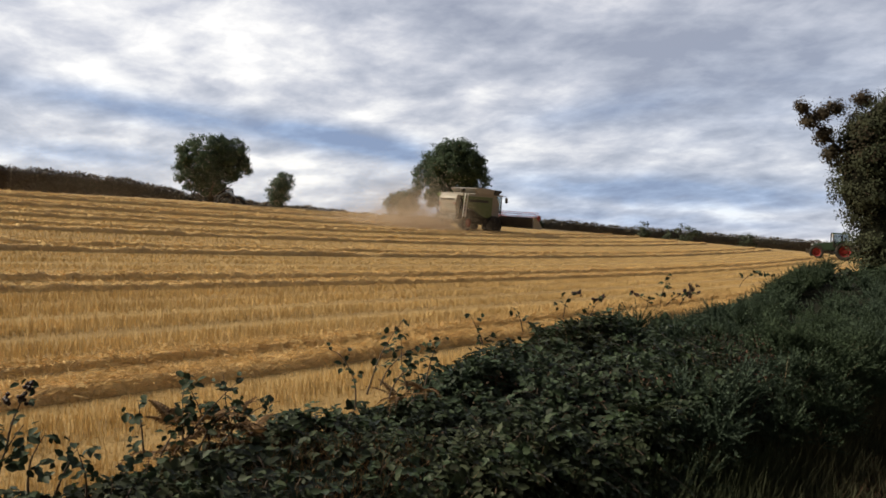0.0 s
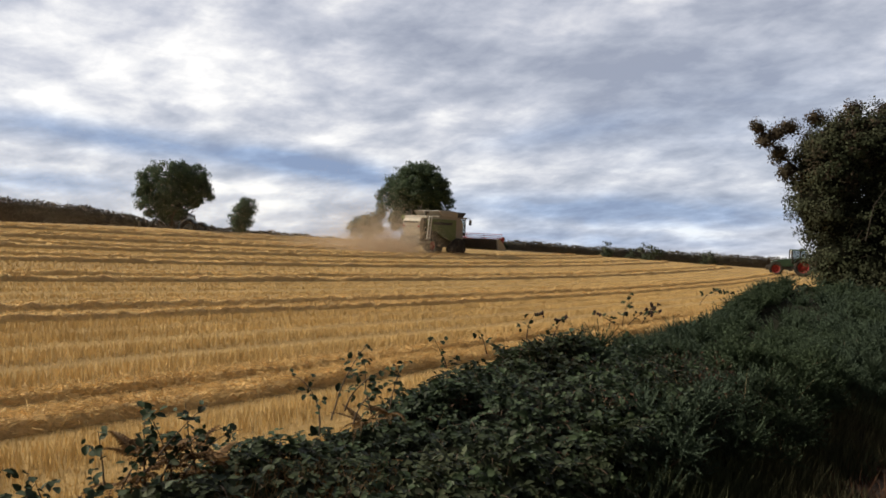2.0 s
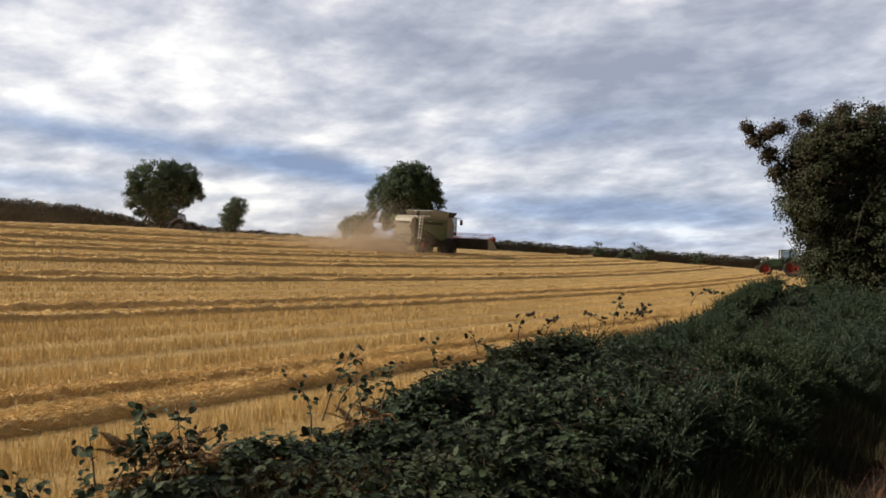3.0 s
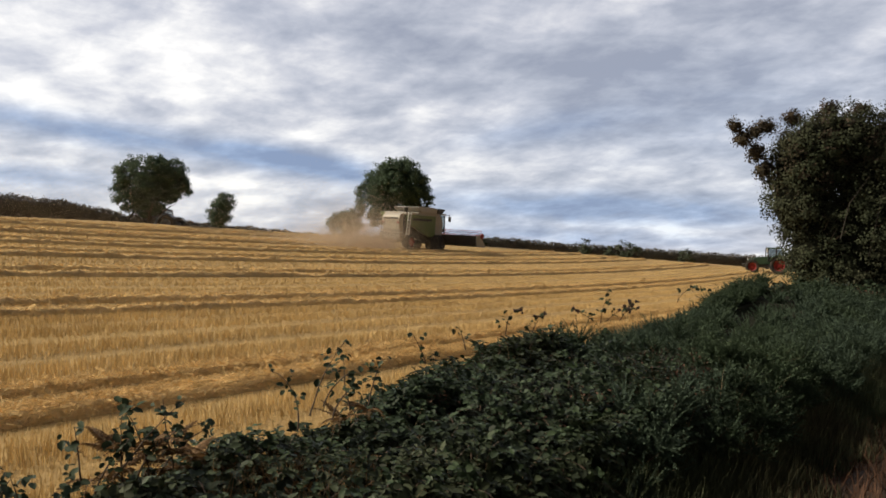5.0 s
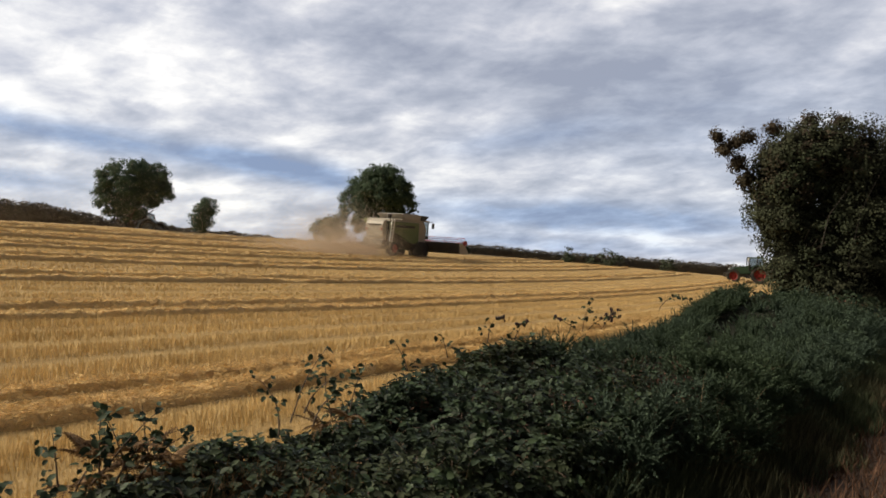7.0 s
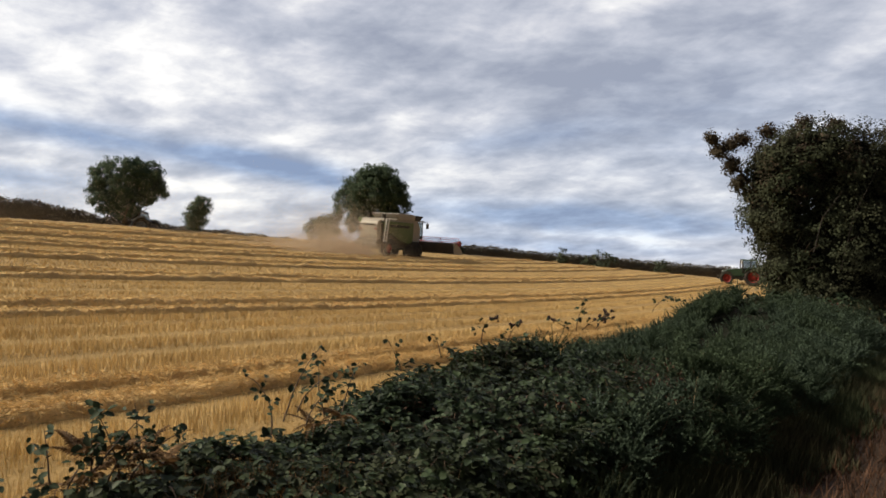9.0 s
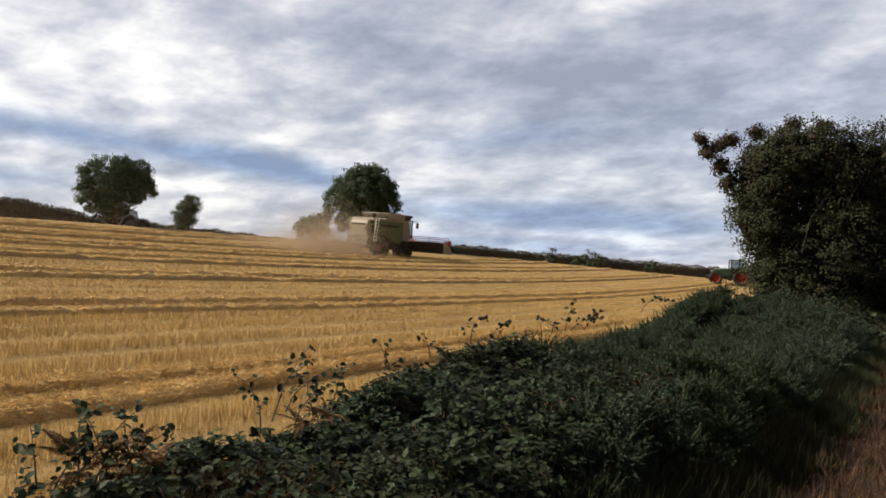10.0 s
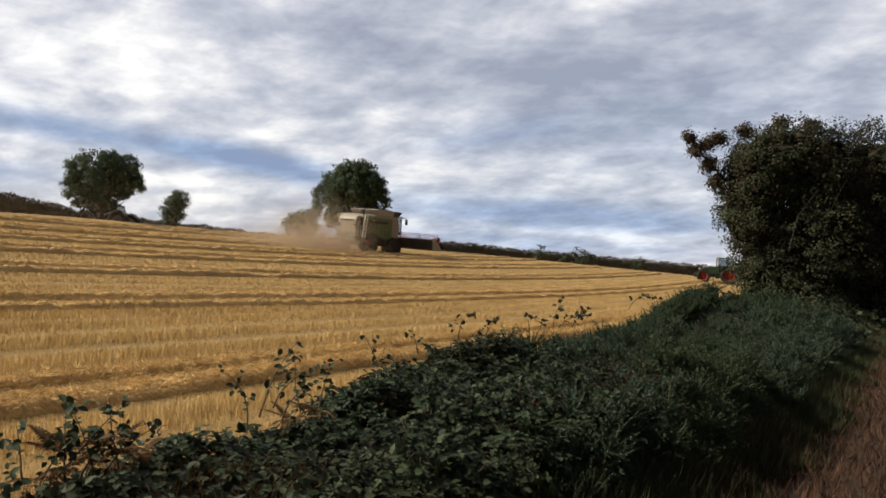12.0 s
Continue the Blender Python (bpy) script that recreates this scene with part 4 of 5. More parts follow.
def crown_arrays(seed, ovals, clumps, per, clump_r, leaf, holes=0.0, sprig=0.05, skin=0.75, outside=False):
    """Leaf clumps over the skin of several ovals (centre, radii), fewer inside, with gaps."""
    rng = np.random.default_rng(seed)
    pos, out = [], []
    vol = np.array([r[0] * r[1] * r[2] for _, r in ovals]) ** (2 / 3)
    for (c, r), share in zip(ovals, vol / vol.sum()):
        for _ in range(max(3, clumps // 110, int(clumps * share))):
            d = unit(rng.normal(0, 1, 3))
            k = rng.uniform(skin, 1.02) if rng.random() < 0.8 else rng.uniform(0.2, skin)
            small = rng.random() < sprig
            k = rng.uniform(1.03, 1.16) if small else k
            k *= 1 + 0.12 * math.sin(d[0] * 7 + seed) * math.sin(d[2] * 6 + d[1] * 5)
            if rng.random() < holes and d[0] > 0:
                continue
            p = np.array(c) + d * np.array(r) * k
            if outside and any(((p - np.array(c2)) ** 2 / np.array(r2) ** 2).sum() < 0.62 for c2, r2 in ovals) and rng.random() < 0.8:
                continue
            m = int(per * rng.uniform(0.5, 1.4))
            m = m // 3 if small else m
            q = rng.normal(0, 1, (m, 3)) * clump_r * (0.5 if small else rng.uniform(0.6, 1.25)) * np.array([1, 1, 0.75])
            q *= np.minimum(1, 1.7 * clump_r * (0.5 if small else 1) / np.maximum(np.linalg.norm(q, axis=1, keepdims=True), 1e-6))
            pos.append(p + q)
            out.append(unit(q * 0.8 / clump_r + d + np.array([0, 0, 0.4])))
    pos, out = np.concatenate(pos), np.concatenate(out)
    return kite_arrays(rng, pos, out, leaf, 0.7, 0.38)


def tree(name, label, category, place, height, ovals, seed, clumps, per, clump_r, leaf, mat, lean=(0, 0), limbs=12, trunk_r=0.3, spread=2.4, holes=0.0, sink=0.0, first=0.25, bark=None, group="", sprig=0.0, skin=0.75, outside=False):
    x, y = place
    root = new(name)
    root.location = (x, y, gz(x, y) - sink)
    tagged(root, label, category, group)
    bm = bmesh.new()
    branch_tree(bm, (0, 0, 0), height, lean, seed, limbs, trunk_r, spread, first)
    part("trunk", bm, bark or BARK, root)
    v, f = crown_arrays(seed, ovals, clumps, per, clump_r, leaf, holes, sprig, skin, outside)
    part("crown", mesh_np("crown", v, f, mat), None, root)
    return root


def lobes(ovals, seed, count, share, gaps=0.0):
    """The ovals of a crown with smaller rounded boughs over their skin."""
    rng = np.random.default_rng(seed)
    out = [(c, tuple(k * 0.95 for k in r)) for c, r in ovals]
    for c, r in ovals:
        for i in range(count):
            z = 1 - 2 * (i + 0.5) / count
            a = i * 2.4 + rng.uniform(-0.5, 0.5)
            d = np.array([math.cos(a) * math.sqrt(1 - z * z), math.sin(a) * math.sqrt(1 - z * z), z])
            if rng.random() < gaps:
                continue
            k = share * rng.uniform(0.7, 1.3)
            out.append((tuple(np.array(c) + d * np.array(r) * (1.0 - 0.8 * k)), (r[0] * k, r[1] * k, r[2] * k * 0.85)))
    return out


PX = 1 / 1581.0


def far_z(place, y0):
    """Height over the ground at a place of what stands y0 below the level of 430 in the first view."""
    d = place[1]
    return EYE + (430 - y0) * PX * d - gz(*place)


def far_place(x0, dist):
    """A place by its bearing (offset in the first view) and distance ahead."""
    return ((x0 - 784) * PX * dist, dist)


def oval(place, x0, y0, x1, y1, thick=1.0, squash=0.0):
    """Centre and radii, over the ground at place, of a crown that fills a window of bearings and heights."""
    d = place[1]
    cx, cz = ((x0 + x1) / 2 - 784) * PX * d - place[0], (far_z(place, y0) + far_z(place, y1)) / 2
    rx, rz = (x1 - x0) / 2 * PX * d, (y1 - y0) / 2 * PX * d
    return ((cx, squash, cz), (rx, rx * thick, rz))


p1 = far_place(372, 86.0)
tree("field_tree", "broad dark green oak tree standing in the far hedge", "tree", p1, far_z(p1, 240),
     lobes([oval(p1, 312, 238, 425, 318), oval(p1, 310, 265, 380, 340), oval(p1, 370, 245, 442, 300), oval(p1, 395, 275, 448, 318), oval(p1, 335, 290, 418, 334), oval(p1, 345, 305, 398, 346)], 1, 13, 0.27, 0.25), 21, 1150, 42, 0.21, 0.16, OAK, limbs=14, trunk_r=0.34, spread=2.6, first=0.2, group="trees in the far hedge")
p2 = far_place(796, 112.0)
tree("field_tree", "round dense dark green oak tree standing in the far hedge", "tree", p2, far_z(p2, 246),
     lobes([oval(p2, 745, 244, 862, 345), oval(p2, 730, 275, 800, 368), oval(p2, 790, 268, 868, 362), oval(p2, 765, 250, 840, 320)], 2, 15, 0.24, 0.1), 22, 1400, 46, 0.28, 0.20, OAK, limbs=14, trunk_r=0.42, spread=3.2, first=0.15, group="trees in the far hedge")
p3 = far_place(496, 92.0)
tree("wind_bent_thorn", "small wind-bent thorn tree in the far hedge", "tree", p3, far_z(p3, 308),
     [oval(p3, 474, 318, 512, 362), oval(p3, 484, 306, 521, 340), oval(p3, 476, 335, 508, 366)], 23, 260, 50, 0.2, 0.13, OAK, lean=(0.5, 0), limbs=9, trunk_r=0.12, spread=1.0, first=0.1, group="trees in the far hedge")
p4 = far_place(706, 112.0)
tree("hedge_bush", "grey-green rounded bush in the far hedge", "bush", p4, far_z(p4, 345),
     [oval(p4, 682, 342, 735, 385), oval(p4, 700, 335, 745, 380)], 24, 120, 60, 0.35, 0.22, OAK, limbs=8, trunk_r=0.14, spread=1.2, first=0.05, group="bushes in the far hedge")
for i, (x0, y0, x1, y1, d) in enumerate(((872, 378, 902, 402, 112.0), (940, 384, 962, 404, 116.0), (1128, 393, 1149, 416, 121.0), (1178, 397, 1244, 425, 121.0), (1305, 412, 1340, 428, 122.0))):
    pb = far_place((x0 + x1) / 2, d)
    tree("hedge_bush", "small dark rounded bush rising above the far hedge", "bush", pb, far_z(pb, y0 + 2), [oval(pb, x0, y0, x1, y1 + 14)], 30 + i, 26 if x1 - x0 < 40 else 60, 40, 0.26, 0.2, BUSH, limbs=5, trunk_r=0.06, spread=0.5, first=0.1, group="bushes in the far hedge")


def far_hedge(label, pts, seed, leaf=0.18):
    """A trimmed field hedge along (offset, top, distance) points."""
    rng = np.random.default_rng(seed)
    root = new("far_hedge")
    tagged(root, label, "hedge", "far field hedges", "stuff")
    xs = np.array([p[0] for p in pts], float)
    t = np.arange(xs[0], xs[-1], 1.0)
    top, dist = np.interp(t, xs, [p[1] for p in pts]), np.interp(t, xs, [p[2] for p in pts])
    X, Y = (t - 784) * PX * dist, dist
    G = ground_z(X, Y)
    H = EYE + (430 - top) * PX * dist - G
    H = np.maximum(H, 0.5)
    ks = np.linspace(0, 1, 9)
    a = np.pi * ks
    n, m = len(t), len(ks)
    V = np.stack([np.repeat(X[:, None], m, 1), Y[:, None] - 0.8 * np.cos(a)[None], G[:, None] - 0.1 + (H[:, None] - 0.12) * np.sin(a)[None] ** 0.5], -1)
    i, j = np.meshgrid(np.arange(n - 1), np.arange(m - 1), indexing="ij")
    part("inner_fill", mesh_np("inner_fill", V.reshape(-1, 3), np.stack([i * m + j, (i + 1) * m + j, (i + 1) * m + j + 1, i * m + j + 1], -1).reshape(-1, 4), HEDGE), None, root)
    k = int(n * 26)
    q = rng.integers(0, n, k)
    ang = rng.uniform(0.02, 0.75, k) * np.pi
    pos = np.stack([X[q] + rng.normal(0, 0.1, k), Y[q] - 0.95 * np.cos(ang), G[q] + H[q] * np.sin(ang) ** 0.5 * (1 + rng.normal(0, 0.025, k)) + 0.08 * np.sin(X[q] * 2.1 + seed) + 0.05 * np.sin(X[q] * 5.3)], -1)
    nor = np.stack([0 * ang, -np.cos(ang), np.sin(ang)], -1)
    v, f = kite_arrays(rng, pos, nor, leaf, 0.7, 0.7)
    part("leaves", mesh_np("leaves", v, f, HEDGE), None, root)


far_hedge("brown-green unkempt hedge along the rising field edge", [(-80, 294, 76), (0, 297, 78), (80, 302, 80), (150, 310, 81), (220, 318, 83), (280, 330, 86), (330, 342, 88)], 51)
far_hedge("low hedge behind the field trees", [(330, 344, 88), (400, 349, 90), (470, 360, 94), (560, 368, 101), (640, 378, 106), (720, 384, 110), (800, 384, 113), (830, 383, 113)], 52)
far_hedge("trimmed dark hedge along the far field edge", [(830, 382, 114), (900, 388, 116), (1000, 391, 119), (1100, 402, 122), (1200, 408, 124), (1300, 417, 126), (1400, 424, 127), (1480, 430, 128), (1600, 436, 130), (1900, 450, 134)], 53)

# hedge tree beside the lane
ph = far_place(1575, 30.0)
hx = lambda x0, y0, x1, y1: oval(ph, x0, y0, x1, y1, 0.9)
TREE_MASS = [hx(1476, 262, 1600, 400), hx(1508, 330, 1640, 500), hx(1484, 205, 1620, 340), hx(1500, 172, 1640, 300), hx(1552, 158, 1700, 300), hx(1600, 160, 1760, 400), hx(1532, 380, 1720, 600), hx(1560, 260, 1780, 540),
             hx(1690, 158, 1880, 420), hx(1700, 330, 1920, 620), hx(1530, 400, 1610, 540)]
TREE_SPRIGS = [hx(1406, 178, 1434, 204), hx(1416, 198, 1448, 230), hx(1438, 220, 1474, 258), hx(1440, 190, 1474, 214), hx(1462, 178, 1496, 206), hx(1456, 246, 1486, 290), hx(1512, 160, 1540, 190), hx(1640, 150, 1670, 176), hx(1580, 146, 1612, 172)]
hedge_tree = tree("hedge_tree", "dark ivy-clad hawthorn tree with ragged crown beside the lane", "tree", ph, far_z(ph, 190), TREE_MASS,
                  61, 3500, 56, 0.20, 0.085, THORN, limbs=14, trunk_r=0.22, spread=1.9, first=0.4, group="hedge trees by the lane", sprig=0.12, skin=0.86, outside=True)
v, f = crown_arrays(63, TREE_SPRIGS, 330, 26, 0.13, 0.08, 0.0, 0.2, 0.3)
part("sprig_leaves", mesh_np("sprig_leaves", v, f, RUST), None, hedge_tree, "rusty brown-green leaf sprigs")
v, f = crown_arrays(64, TREE_MASS[2:6] + TREE_MASS[8:9], 420, 44, 0.17, 0.085, 0.0, 0.2, 0.92)
part("rusty_leaves", mesh_np("rusty_leaves", v, f, RUST), None, hedge_tree, "rusty brown-green upper leaves")


def tree_filling(root, ovals, seed):
    """A solid crown filling coloured dark for inner shade, bare twigs and one long side branch."""
    rng = np.random.default_rng(seed)
    # lumpy ovals close the crown; their dark colour stands for shade
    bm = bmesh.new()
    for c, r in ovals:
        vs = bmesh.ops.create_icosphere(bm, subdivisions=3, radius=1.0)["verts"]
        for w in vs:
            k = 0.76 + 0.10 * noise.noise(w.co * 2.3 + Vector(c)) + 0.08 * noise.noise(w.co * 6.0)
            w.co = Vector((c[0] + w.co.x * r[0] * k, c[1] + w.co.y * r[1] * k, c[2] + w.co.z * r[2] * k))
    part("crown_shade_fill", bm, INNER_SHADE, root)
    base, way = [], []
    for c, r in ovals:
        d = unit(rng.normal(0, 1, (60, 3)))
        base.append(np.array(c) + d * np.array(r) * 0.75)
        way.append(unit(d + rng.normal(0, 0.3, (60, 3)) + np.array([0, 0, 0.3])))
    base, way = np.concatenate(base), np.concatenate(way)
    v, f = spike_arrays(rng, base, way, rng.uniform(0.4, 0.95, len(base)), 0.03)
    tagged(part("twig_growth", mesh_np("twig_growth", v, f, BARK), None, root), kind="stuff")
    bm = bmesh.new()
    pts = [oval(ph, x, y, x, y)[0] for x, y in ((1540, 330), (1500, 280), (1462, 240), (1432, 208), (1414, 184))]
    tube(bm, pts, [0.07, 0.055, 0.04, 0.03, 0.012], 6)
    part("side_branch", bm, BARK, root)
    for x0, y0, x1, y1 in ((1570, 400, 1625, 290), (1620, 430, 1690, 250)):
        bm = bmesh.new()
        a, b = Vector(oval(ph, x0, y0, x0, y0)[0]), Vector(oval(ph, x1, y1, x1, y1)[0])
        off = Vector((0, -1.55, 0))
        tube(bm, [a + off, a.lerp(b, 0.5) + off * 1.05 + Vector((-0.25, 0, 0.1)), b + off], [0.018, 0.014, 0.006], 6)
        part("bare_branch", bm, BARK_PALE, root, "pale bare branch")


BARK_PALE = material("pale_bark", (0.055, 0.047, 0.038), 0.9, vary=0.3, grain=9.0)
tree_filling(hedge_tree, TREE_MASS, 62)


# ---- machines ----
GREEN = material("green_paint", (0.11, 0.155, 0.045), 0.45, vary=0.14, grain=1.6, second=(0.13, 0.155, 0.06), spec=0.3)
CREAM = material("cream_paint", (0.37, 0.345, 0.30), 0.5, vary=0.15, grain=1.8, second=(0.32, 0.285, 0.23))
GREY = material("dusty_grey_panel", (0.30, 0.28, 0.25), 0.6, vary=0.15, grain=2.0, second=(0.34, 0.29, 0.22))
DARK = material("dark_steel", (0.035, 0.033, 0.032), 0.6, metal=0.3, vary=0.3, grain=3.0, second=(0.07, 0.06, 0.045))
DUSTY_STEEL = material("dusty_steel", (0.085, 0.07, 0.06), 0.7, metal=0.1, vary=0.3, grain=3.0, second=(0.12, 0.095, 0.07))
RED = material("red_paint", (0.27, 0.03, 0.028), 0.5, vary=0.2, grain=4.0)
WHITE = material("white_paint", (0.80, 0.80, 0.79), 0.5, vary=0.12, grain=4.0)
RUBBER = material("tyre_rubber", (0.028, 0.026, 0.025), 0.85, vary=0.3, grain=6.0, second=(0.06, 0.05, 0.04))
TRACTOR_GREEN = material("tractor_green", (0.035, 0.070, 0.040), 0.4, vary=0.15, grain=3.0, spec=0.45)
BLUE_GREY = material("blue_grey_paint", (0.19, 0.23, 0.27), 0.5, vary=0.15, grain=3.0)
ORANGE = material("orange_paint", (0.50, 0.29, 0.10), 0.5, vary=0.2, grain=3.0)
DUST = material("straw_dust", (0.66, 0.54, 0.41), 1.0, vary=0.1, grain=0.5, spec=0.0, transl=0.5)


def glass_material():
    m = bpy.data.materials.new("cab_glass")
    m.use_nodes = True
    nt = m.node_tree
    clear, gloss, mx = nt.nodes.new("ShaderNodeBsdfTransparent"), nt.nodes.new("ShaderNodeBsdfGlossy"), nt.nodes.new("ShaderNodeMixShader")
    clear.inputs[0].default_value = (0.74, 0.77, 0.77, 1)
    gloss.inputs["Roughness"].default_value = 0.06
    mx.inputs[0].default_value = 0.12
    link(nt, clear.outputs[0], mx.inputs[1])
    link(nt, gloss.outputs[0], mx.inputs[2])
    link(nt, mx.outputs[0], nt.nodes["Material Output"].inputs[0])
    return m


GLASS = glass_material()


def bpart(name, mat, parent, fn, label=""):
    bm = bmesh.new()
    fn(bm)
    return part(name, bm, mat, parent, label)


def stand(x, y, heading):
    """A pose on the ground at (x, y), turned to a heading (degrees right of ahead) and tilted with the slope."""
    e = 1.5
    n = Vector((gz(x - e, y) - gz(x + e, y), gz(x, y - e) - gz(x, y + e), 2 * e)).normalized()
    n = (n * 0.6 + Vector((0, 0, 0.4))).normalized()
    f = Vector((math.sin(radians(heading)), math.cos(radians(heading)), 0))
    f = (f - n * f.dot(n)).normalized()
    r = f.cross(n)
    m = Matrix((r, f, n)).transposed().to_4x4()
    return Matrix.Translation((x, y, gz(x, y) + 0.02)) @ m


def cab(parent, x, y0, y1, z0, z1, roof_mat, post_mat, roof=0.16):
    """A glazed cab: floor pan, posts, panes and roof."""
    for s in (-1, 1):
        for y in (y0, y1, (y0 * 0.55 + y1 * 0.45)):
            bpart("cab_post", post_mat, parent, lambda bm: tube(bm, [(s * x, y, z0), (s * x * 0.96, y, z1)], [0.05, 0.05], 6))
        bpart("window", GLASS, parent, lambda bm: box(bm, (s * x - 0.012, y0 + 0.06, z0 + 0.3), (s * x + 0.012, y1 - 0.06, z1 - 0.03)))
    for y in (y0, y1):
        bpart("window", GLASS, parent, lambda bm: box(bm, (-x + 0.06, y - 0.012, z0 + 0.3), (x - 0.06, y + 0.012, z1 - 0.03)))
    bpart("cab_base", post_mat, parent, lambda bm: box(bm, (-x, y0, z0), (x, y1, z0 + 0.3), 0.04))
    bpart("seat", DARK, parent, lambda bm: (box(bm, (-0.25, y0 + 0.35, z0 + 0.3), (0.25, y0 + 0.85, z0 + 0.6), 0.05), box(bm, (-0.25, y0 + 0.3, z0 + 0.5), (0.25, y0 + 0.42, z0 + 1.1), 0.04)))
    bpart("cab_roof", roof_mat, parent, lambda bm: box(bm, (-x - 0.08, y0 - 0.1, z1), (x + 0.08, y1 + 0.18, z1 + roof), 0.06, (0.94, 0.94)))


def track_unit(parent, s):
    """A rubber track: belt with cleats round a drive wheel and rollers."""
    unit0 = new("track_unit")
    unit0.parent = parent
    loop = [(-0.95, 0.06), (0.95, 0.06), (1.22, 0.2), (1.25, 0.45), (0.65, 1.25), (0.35, 1.45), (-0.25, 1.45), (-0.55, 1.25), (-1.25, 0.5), (-1.22, 0.2)]
    x0, x1 = s * 1.15, s * 1.75
    bpart("belt", RUBBER, unit0, lambda bm: profile(bm, [(y + 0.25, z) for y, z in loop], x0, x1, 0.05), "black rubber track belt")
    for k in range(14):
        yy = -0.9 + k * 0.15 + 0.25
        bpart("cleat", RUBBER, unit0, lambda bm: box(bm, (min(x0, x1), yy, 0.0), (max(x0, x1), yy + 0.06, 0.07)))
    for y, z, r in ((-0.65, 0.45, 0.36), (0.65, 0.45, 0.36), (0.0, 0.28, 0.2), (0.05, 1.05, 0.34)):
        bpart("roller", DARK, unit0, lambda bm: tube(bm, [(s * 1.72, y + 0.25, z), (s * 1.80, y + 0.25, z)], [r, r * 0.8], 16))


def combine_harvester(m):
    root = new("combine_harvester")
    root.matrix_world = m
    tagged(root, "dusty green and cream combine harvester cutting the field", "combine harvester")
    side = [(-4.25, 2.3), (-4.3, 3.05), (-4.0, 3.22), (0.05, 3.22), (0.05, 1.25), (-0.8, 1.2), (-1.7, 1.45), (-2.7, 1.9)]
    for s in (-1, 1):
        bpart("side_panel", GREEN, root, lambda bm: profile(bm, side, s * 1.28, s * 1.52, 0.04), "dusty green side panel")
        bpart("front_side_panel", GREY, root, lambda bm: profile(bm, [(0.09, 1.35), (0.09, 3.25), (0.95, 3.25), (1.25, 2.6), (1.15, 1.35)], s * 1.22, s * 1.5, 0.05), "pale grey dusty panel")
        bpart("side_stripe", DARK, root, lambda bm: box(bm, (s * 1.522 - 0.006, -3.6, 2.68), (s * 1.522 + 0.012, -0.6, 2.92), 0.004), "dark lettering strip shown as a plain bar")
        bpart("panel_seam", DARK, root, lambda bm: box(bm, (s * 1.522 - 0.004, -2.35, 1.95), (s * 1.522 + 0.006, -2.31, 3.18)))
        track_unit(root, s)
        wheel(root, "rear_wheel", s * 1.30, -3.55, 0.66, 0.68, 0.5, RED, 18)
        bpart("rear_light", RED, root, lambda bm: box(bm, (s * 0.9 - 0.09, -5.04, 2.35), (s * 0.9 + 0.09, -4.90, 2.52), 0.01))
        bpart("mirror", DARK, root, lambda bm: (tube(bm, [(s * 0.95, 2.4, 3.45), (s * 1.35, 2.5, 3.45), (s * 1.4, 2.5, 3.3)], [0.025, 0.025, 0.025], 5), box(bm, (s * 1.4 - 0.14, 2.45, 2.8), (s * 1.4 + 0.14, 2.55, 3.32), 0.03)))
    bpart("rear_hood", CREAM, root, lambda bm: profile(bm, [(-4.85, 1.75), (-5.0, 2.8), (-4.8, 3.22), (-4.30, 3.36), (-4.30, 1.5), (-4.7, 1.4)], -1.05, 1.05, 0.09), "cream rear hood")
    bpart("hood_grille", DARK, root, lambda bm: box(bm, (-0.85, -5.02, 2.74), (0.85, -4.85, 2.92), 0.02))
    bpart("straw_chopper", DARK, root, lambda bm: profile(bm, [(-5.2, 0.85), (-5.0, 1.5), (-4.5, 1.5), (-4.3, 0.95)], -1.2, 1.2, 0.05))
    bpart("chassis", DARK, root, lambda bm: profile(bm, [(-4.4, 1.0), (-4.4, 3.0), (0.9, 3.0), (0.9, 0.7), (-0.9, 0.6), (-3.2, 0.9)], -1.2, 1.2, 0.04))
    bpart("front_axle", DARK, root, lambda bm: tube(bm, [(-1.3, 0.25, 0.93), (1.3, 0.25, 0.93)], [0.17, 0.17], 8))
    bpart("rear_axle", DARK, root, lambda bm: tube(bm, [(-1.2, -3.55, 0.66), (1.2, -3.55, 0.66)], [0.12, 0.12], 8))
    bpart("engine_deck", CREAM, root, lambda bm: box(bm, (-1.35, -4.35, 3.2), (1.35, -2.6, 3.46), 0.06))
    bpart("air_intake", DARK, root, lambda bm: (tube(bm, [(0.5, -3.4, 3.4), (0.5, -3.4, 3.8)], [0.2, 0.2], 12), tube(bm, [(0.5, -3.4, 3.8), (0.5, -3.4, 3.92)], [0.27, 0.22], 12)))
    bpart("exhaust", DARK, root, lambda bm: tube(bm, [(-0.8, -4.1, 3.4), (-0.8, -4.1, 3.85), (-0.8, -4.3, 4.0)], [0.08, 0.08, 0.08], 8))
    bpart("grain_tank", GREY, root, lambda bm: box(bm, (-1.42, -2.6, 3.2), (1.42, 0.85, 3.52), 0.05))
    bpart("tank_cover", CREAM, root, lambda bm: profile(bm, [(-2.9, 3.98), (-2.2, 3.5), (0.2, 3.5), (0.35, 3.96), (-0.4, 4.06), (-2.0, 4.05)], -1.5, 1.5, 0.05), "cream folding grain tank cover")
    bpart("tank_flap", DARK, root, lambda bm: profile(bm, [(0.3, 3.5), (1.0, 3.46), (1.55, 3.88), (1.5, 3.97), (0.36, 4.0)], -1.5, 1.5, 0.03), "dark raised front tank flap")
    cab(root, 0.85, 0.98, 2.45, 1.75, 3.4, CREAM, DARK)
    # ladder by the rear corner
    ladder = new("ladder")
    ladder.parent = root
